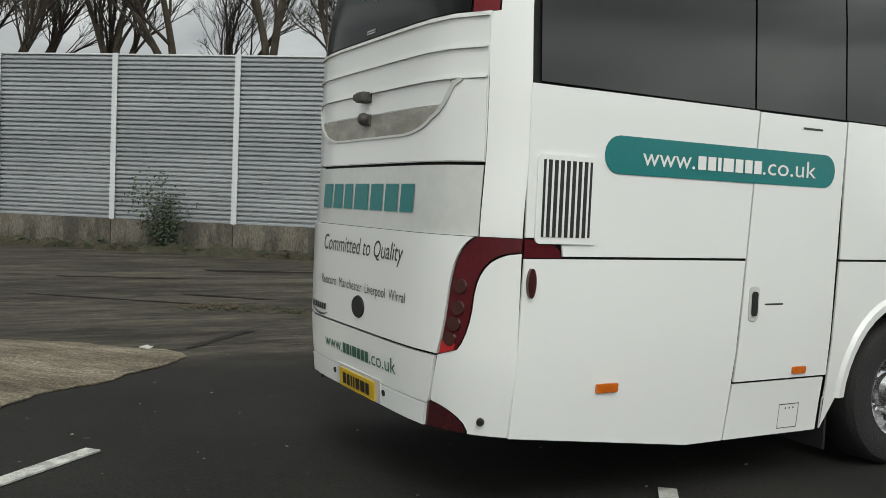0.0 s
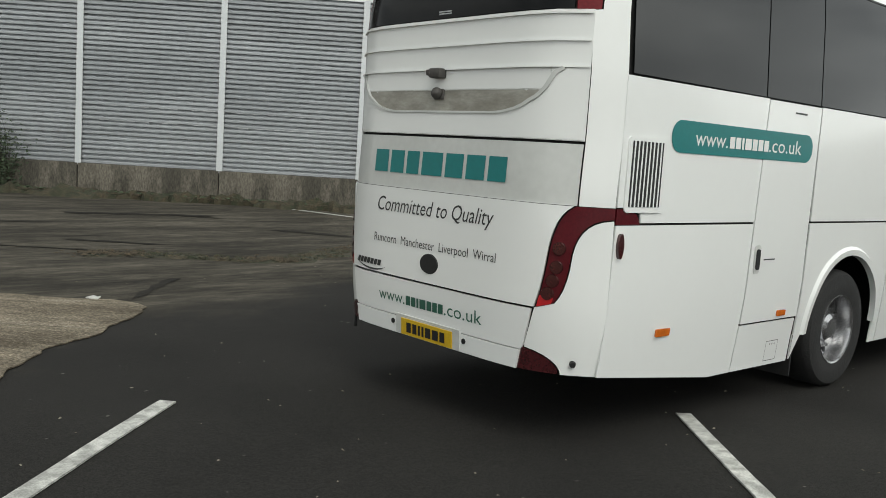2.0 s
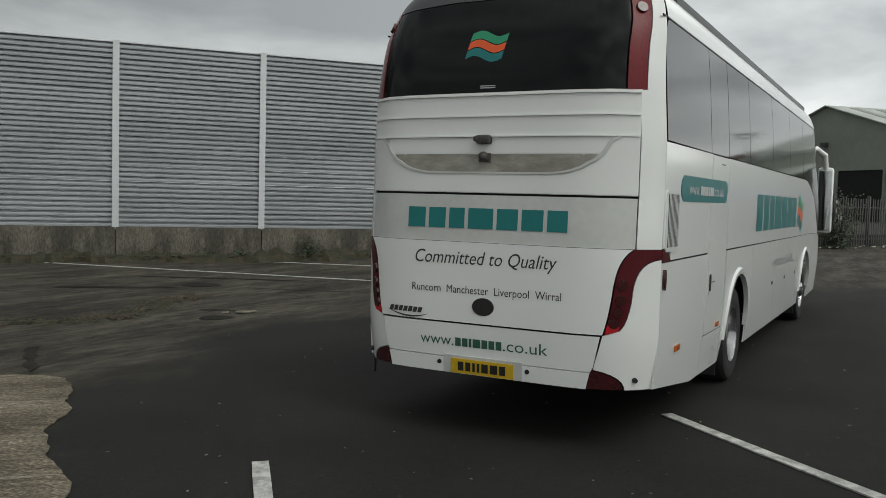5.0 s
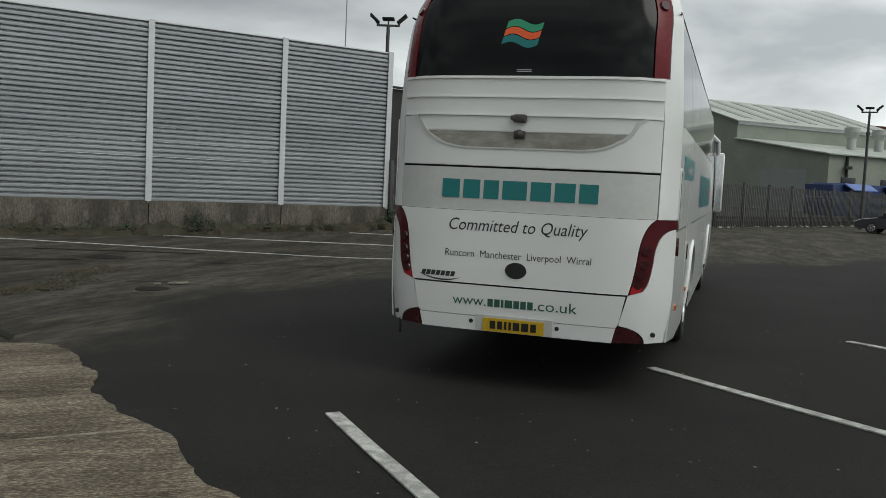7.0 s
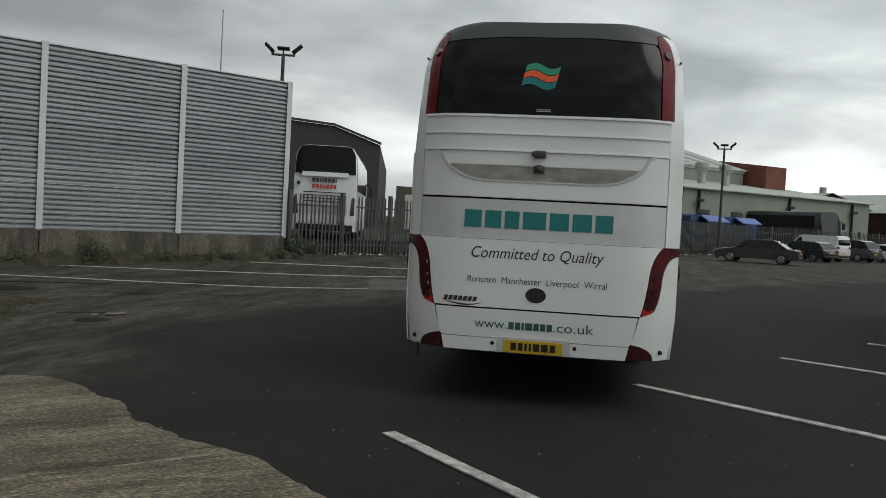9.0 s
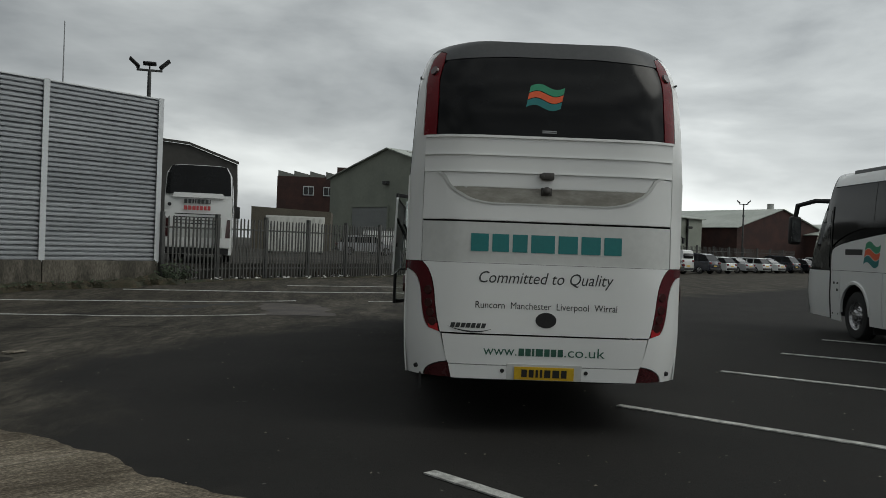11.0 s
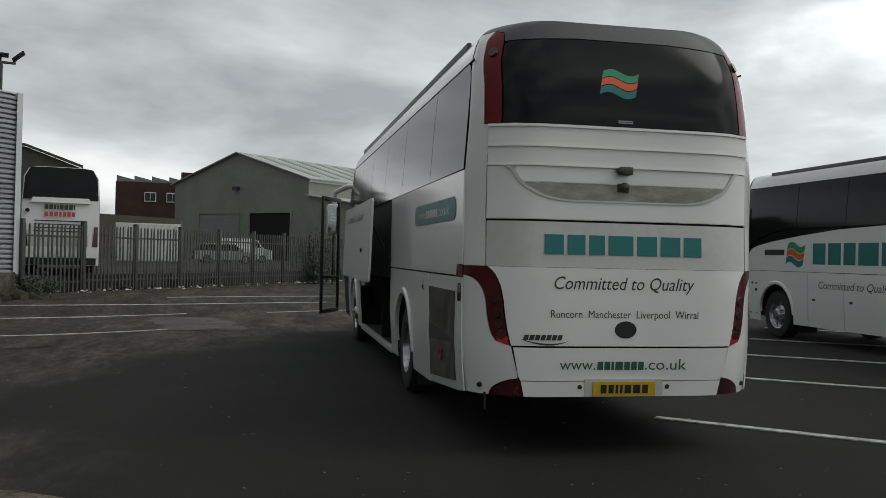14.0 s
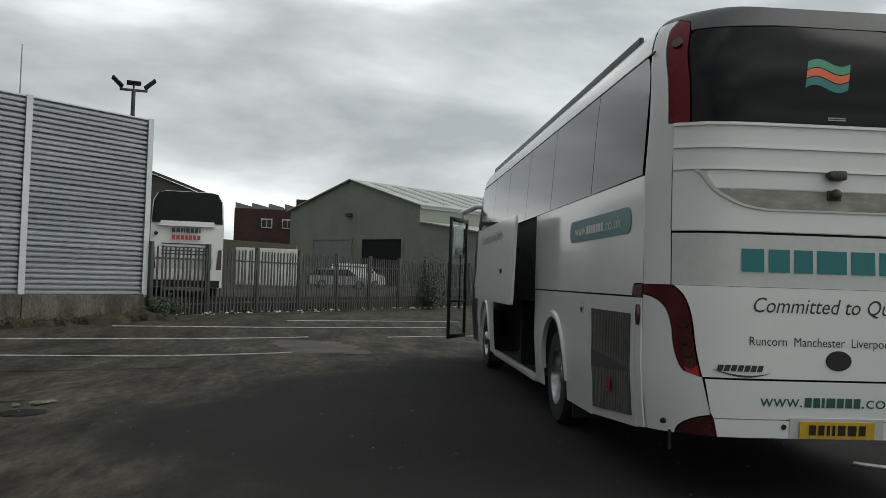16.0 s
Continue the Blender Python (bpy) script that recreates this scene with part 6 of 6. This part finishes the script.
leafy(p.x + 0.5, p.y - 0.4, -0.2, 1.0, 1.3, 700, 12, "tangled weeds at the end of the barrier", stems=20)
leafy(41.6, 4.6, -0.05, 2.7, 2.6, 2200, 14, "dense straggling shrub against the fence", stems=40)


# ---- verge, moss, litter ----
def verge(pts, width, seed, label, name="verge", tall=1.0):
    """A low ragged ridge of soil, moss and dead leaves along a line."""
    r = random.Random(seed)
    bm = bmesh.new()
    rows = []
    for i in range(len(pts) - 1):
        a, b = Vector(pts[i]), Vector(pts[i + 1])
        n = max(2, int((b - a).length / 0.18))
        for j in range(n + (1 if i == len(pts) - 2 else 0)):
            p = a.lerp(b, j / n)
            d = (b - a).normalized()
            s = Vector((-d.y, d.x))
            w = width * (0.6 + 0.7 * noise.noise(Vector((p.x, p.y, seed * 1.7)) * 0.9) + r.uniform(-0.22, 0.22))
            row = []
            for t in (-1, -0.7, -0.4, -0.1, 0.2, 0.5, 0.75, 1):
                q = p + s * w * t
                h = 0.0 if abs(t) == 1 else (0.05 + 0.07 * noise.noise(Vector((q.x, q.y, 2.0)) * 2.2) + r.uniform(-0.02, 0.03)) * (1 - abs(t) * 0.55) * tall
                row.append(bm.verts.new((q.x, q.y, ground_z(q.x, q.y) + max(0.001, h) if abs(t) < 1 else ground_z(q.x, q.y) - 0.01)))
            rows.append(row)
    for a, b in zip(rows, rows[1:]):
        for k in range(7):
            bm.faces.new((a[k], a[k + 1], b[k + 1], b[k]))
    bmesh.ops.recalc_face_normals(bm, faces=bm.faces)
    ob = mesh_object(name, bm, SOIL)
    return tagged(ob, label, "verge", kind="structure")


p0, p1 = B0 + BSTEP * -5 - BN * 0.70, B0 + BSTEP * 4.95 - BN * 0.6
verge([tuple(p0), tuple(p1)], 0.95, 3, "strip of soil, moss and dead leaves along the barrier foot", tall=3.8)
verge([tuple(FENCE_A + Vector((-0.1, -0.2))), tuple(FENCE_B)], 0.6, 5, "strip of soil and litter along the fence foot")
verge([tuple(FENCE_B), tuple(FENCE_C)], 0.6, 9, "strip of soil and weeds along the fence foot")
drain = [(4.0, 15.5), (4.9, 15.2), (6.3, 13.9), (7.0, 13.65), (8.9, 14.75), (10.2, 15.0)]
verge(drain, 0.42, 6, "mossy ridge of debris along a blocked drain", tall=0.55)


def scatter(name, label, n, where, material, size, seed, category):
    """Small flat scraps that lie loose on the ground, joined: too many to pick apart."""
    r = random.Random(seed)
    bm = bmesh.new()
    for i in range(n):
        x, y, z = where(r)
        l = r.uniform(*size)
        a = r.uniform(0, 6.28)
        u, v = Vector((math.cos(a), math.sin(a), r.uniform(-0.2, 0.2))) * l, Vector((-math.sin(a), math.cos(a), r.uniform(-0.2, 0.3))) * l * r.uniform(0.4, 0.9)
        c = Vector((x, y, z + 0.25 * l))
        f = [bm.verts.new(c + u), bm.verts.new(c + v), bm.verts.new(c - u), bm.verts.new(c - v), bm.verts.new(c + Vector((0, 0, l * 0.5)))]
        for k in range(4):
            bm.faces.new((f[k], f[(k + 1) % 4], f[4]))
        bm.faces.new((f[3], f[2], f[1], f[0]))
    bmesh.ops.recalc_face_normals(bm, faces=bm.faces)
    tagged(mesh_object(name, bm, material), label, category, kind="stuff")


def along(a, b, w, lift):
    def f(r):
        p = a.lerp(b, r.random()) + Vector((r.gauss(0, w), r.gauss(0, w)))
        return p.x, p.y, ground_z(p.x, p.y) + lift
    return f


scatter("dead_leaves", "brown dead leaves drifted along the barrier foot", 3200, along(p0, p1, 0.35, 0.15), LEAFDRY, (0.02, 0.06), 2, "leaves")
for i in range(5):
    scatter("dead_leaves", "brown dead leaves and twigs caught on the drain ridge", 260, along(Vector(drain[i]), Vector(drain[i + 1]), 0.20, 0.03), (LEAFDRY, SOIL)[i % 2], (0.015, 0.05), 30 + i, "leaves")
scatter("litter", "white and grey litter caught along the fence foot", 130, along(FENCE_A, FENCE_B, 0.35, 0.06), LITTER, (0.03, 0.12), 4, "litter")
scatter("litter", "white and grey litter caught along the fence foot", 90, along(FENCE_B, FENCE_C, 0.4, 0.06), LITTER, (0.03, 0.12), 5, "litter")
scatter("grit", "loose pale grit and stones on the tarmac", 420, lambda r: (r.uniform(-4, 14), r.uniform(-2, 12), 0.0), GRIT, (0.006, 0.018), 6, "grit")
scatter("moss_clumps", "low green moss and weed clumps along the barrier", 900, along(p0, p1, 0.22, 0.17), LEAF, (0.03, 0.09), 9, "moss")
for i in range(14):
    s = rt.uniform(-4.5, 4.7)
    q = B0 + BSTEP * s - BN * rt.uniform(0.25, 0.5)
    leafy(q.x, q.y, -0.3, rt.uniform(0.25, 0.55), rt.uniform(0.4, 0.8), 90, 100 + i, "small weed tuft at the barrier foot", "weed", stems=7)
for i in range(16):
    q = FENCE_A.lerp(FENCE_C, rt.random() * 0.9)
    leafy(q.x, q.y - 0.2, ground_z(q.x, q.y), rt.uniform(0.3, 0.9), rt.uniform(0.4, 0.9), 110, 140 + i, "straggling weed at the fence foot", "weed", LEAFDRY if i % 2 else LEAF, stems=9)


def manhole(x, y, r, label):
    ob = thing("drain_cover", label, "drain cover", pose(x, y, ground_z(x, y), 0, 0, 20))
    part("frame", cyl(bmesh.new(), (0, 0, -0.02), (0, 0, 0.005), r, r * 0.98, 28), STAIN, ob)
    part("lid", cyl(bmesh.new(), (0, 0, 0.0), (0, 0, 0.009), r * 0.84, n=28), STAIN, ob)


manhole(7.66, 12.26, 0.30, "dark iron drain cover set in the tarmac")
manhole(12.0, 16.6, 0.45, "dark iron manhole cover set in the tarmac")
manhole(15.9, 14.0, 0.45, "dark iron manhole cover set in the tarmac")
sheet("patch_repair", ragged([(20.8, 10.7), (19.9, 8.7), (17.4, 8.2), (15.3, 8.0), (16.1, 9.7), (18.6, 10.1)], 0.4, 0.3), mat("pinkish_patch", (0.105, 0.088, 0.075), 0.95, var=0.4, scale=1.2, fine=18, color2=(0.05, 0.044, 0.04)), 0.006, 1.0, "worn pinkish patched tarmac", "tarmac")
sheet("patch_repair", ragged([(18.0, 12.6), (19.7, 10.8), (20.4, 11.4), (18.8, 13.4)], 0.4, 0.3), mat("dark_patch", (0.022, 0.021, 0.020), 0.95, var=0.4, scale=1.2, fine=18), 0.006, 1.0, "dark patched tarmac", "tarmac")


def scrap(x, y, l, w, turn, material, label):
    """A bent scrap lying loose."""
    bm = bmesh.new()
    lo = [bm.verts.new((l * (u - 0.5), w * (v - 0.5) * (1 - 0.3 * u), 0.004 + 0.02 * abs(math.sin(u * 5)) * v)) for u in (0, 0.35, 0.7, 1) for v in (0, 1)]
    hi = [bm.verts.new(v.co + Vector((0, 0, 0.014))) for v in lo]
    for a in (0, 2, 4):
        bm.faces.new((hi[a], hi[a + 2], hi[a + 3], hi[a + 1]))
        bm.faces.new((lo[a], lo[a + 1], lo[a + 3], lo[a + 2]))
        bm.faces.new((lo[a], lo[a + 2], hi[a + 2], hi[a]))
        bm.faces.new((lo[a + 1], hi[a + 1], hi[a + 3], lo[a + 3]))
    bm.faces.new((lo[0], hi[0], hi[1], lo[1]))
    bm.faces.new((lo[6], lo[7], hi[7], hi[6]))
    bmesh.ops.recalc_face_normals(bm, faces=bm.faces)
    ob = mesh_object("litter", bm, material)
    ob.matrix_world = pose(x, y, ground_z(x, y) + 0.013, 0, 0, turn)
    tagged(ob, label, "litter")


scrap(2.35, 10.75, 0.16, 0.08, -60, LITTER, "flattened white paper scrap by the slab edge")
scrap(8.45, 12.3, 0.34, 0.16, -30, GRIT, "broken grey plastic scrap beside the sunken drain")
scrap(8.2, 12.55, 0.14, 0.10, 20, GRIT, "small broken grey scrap beside the sunken drain")
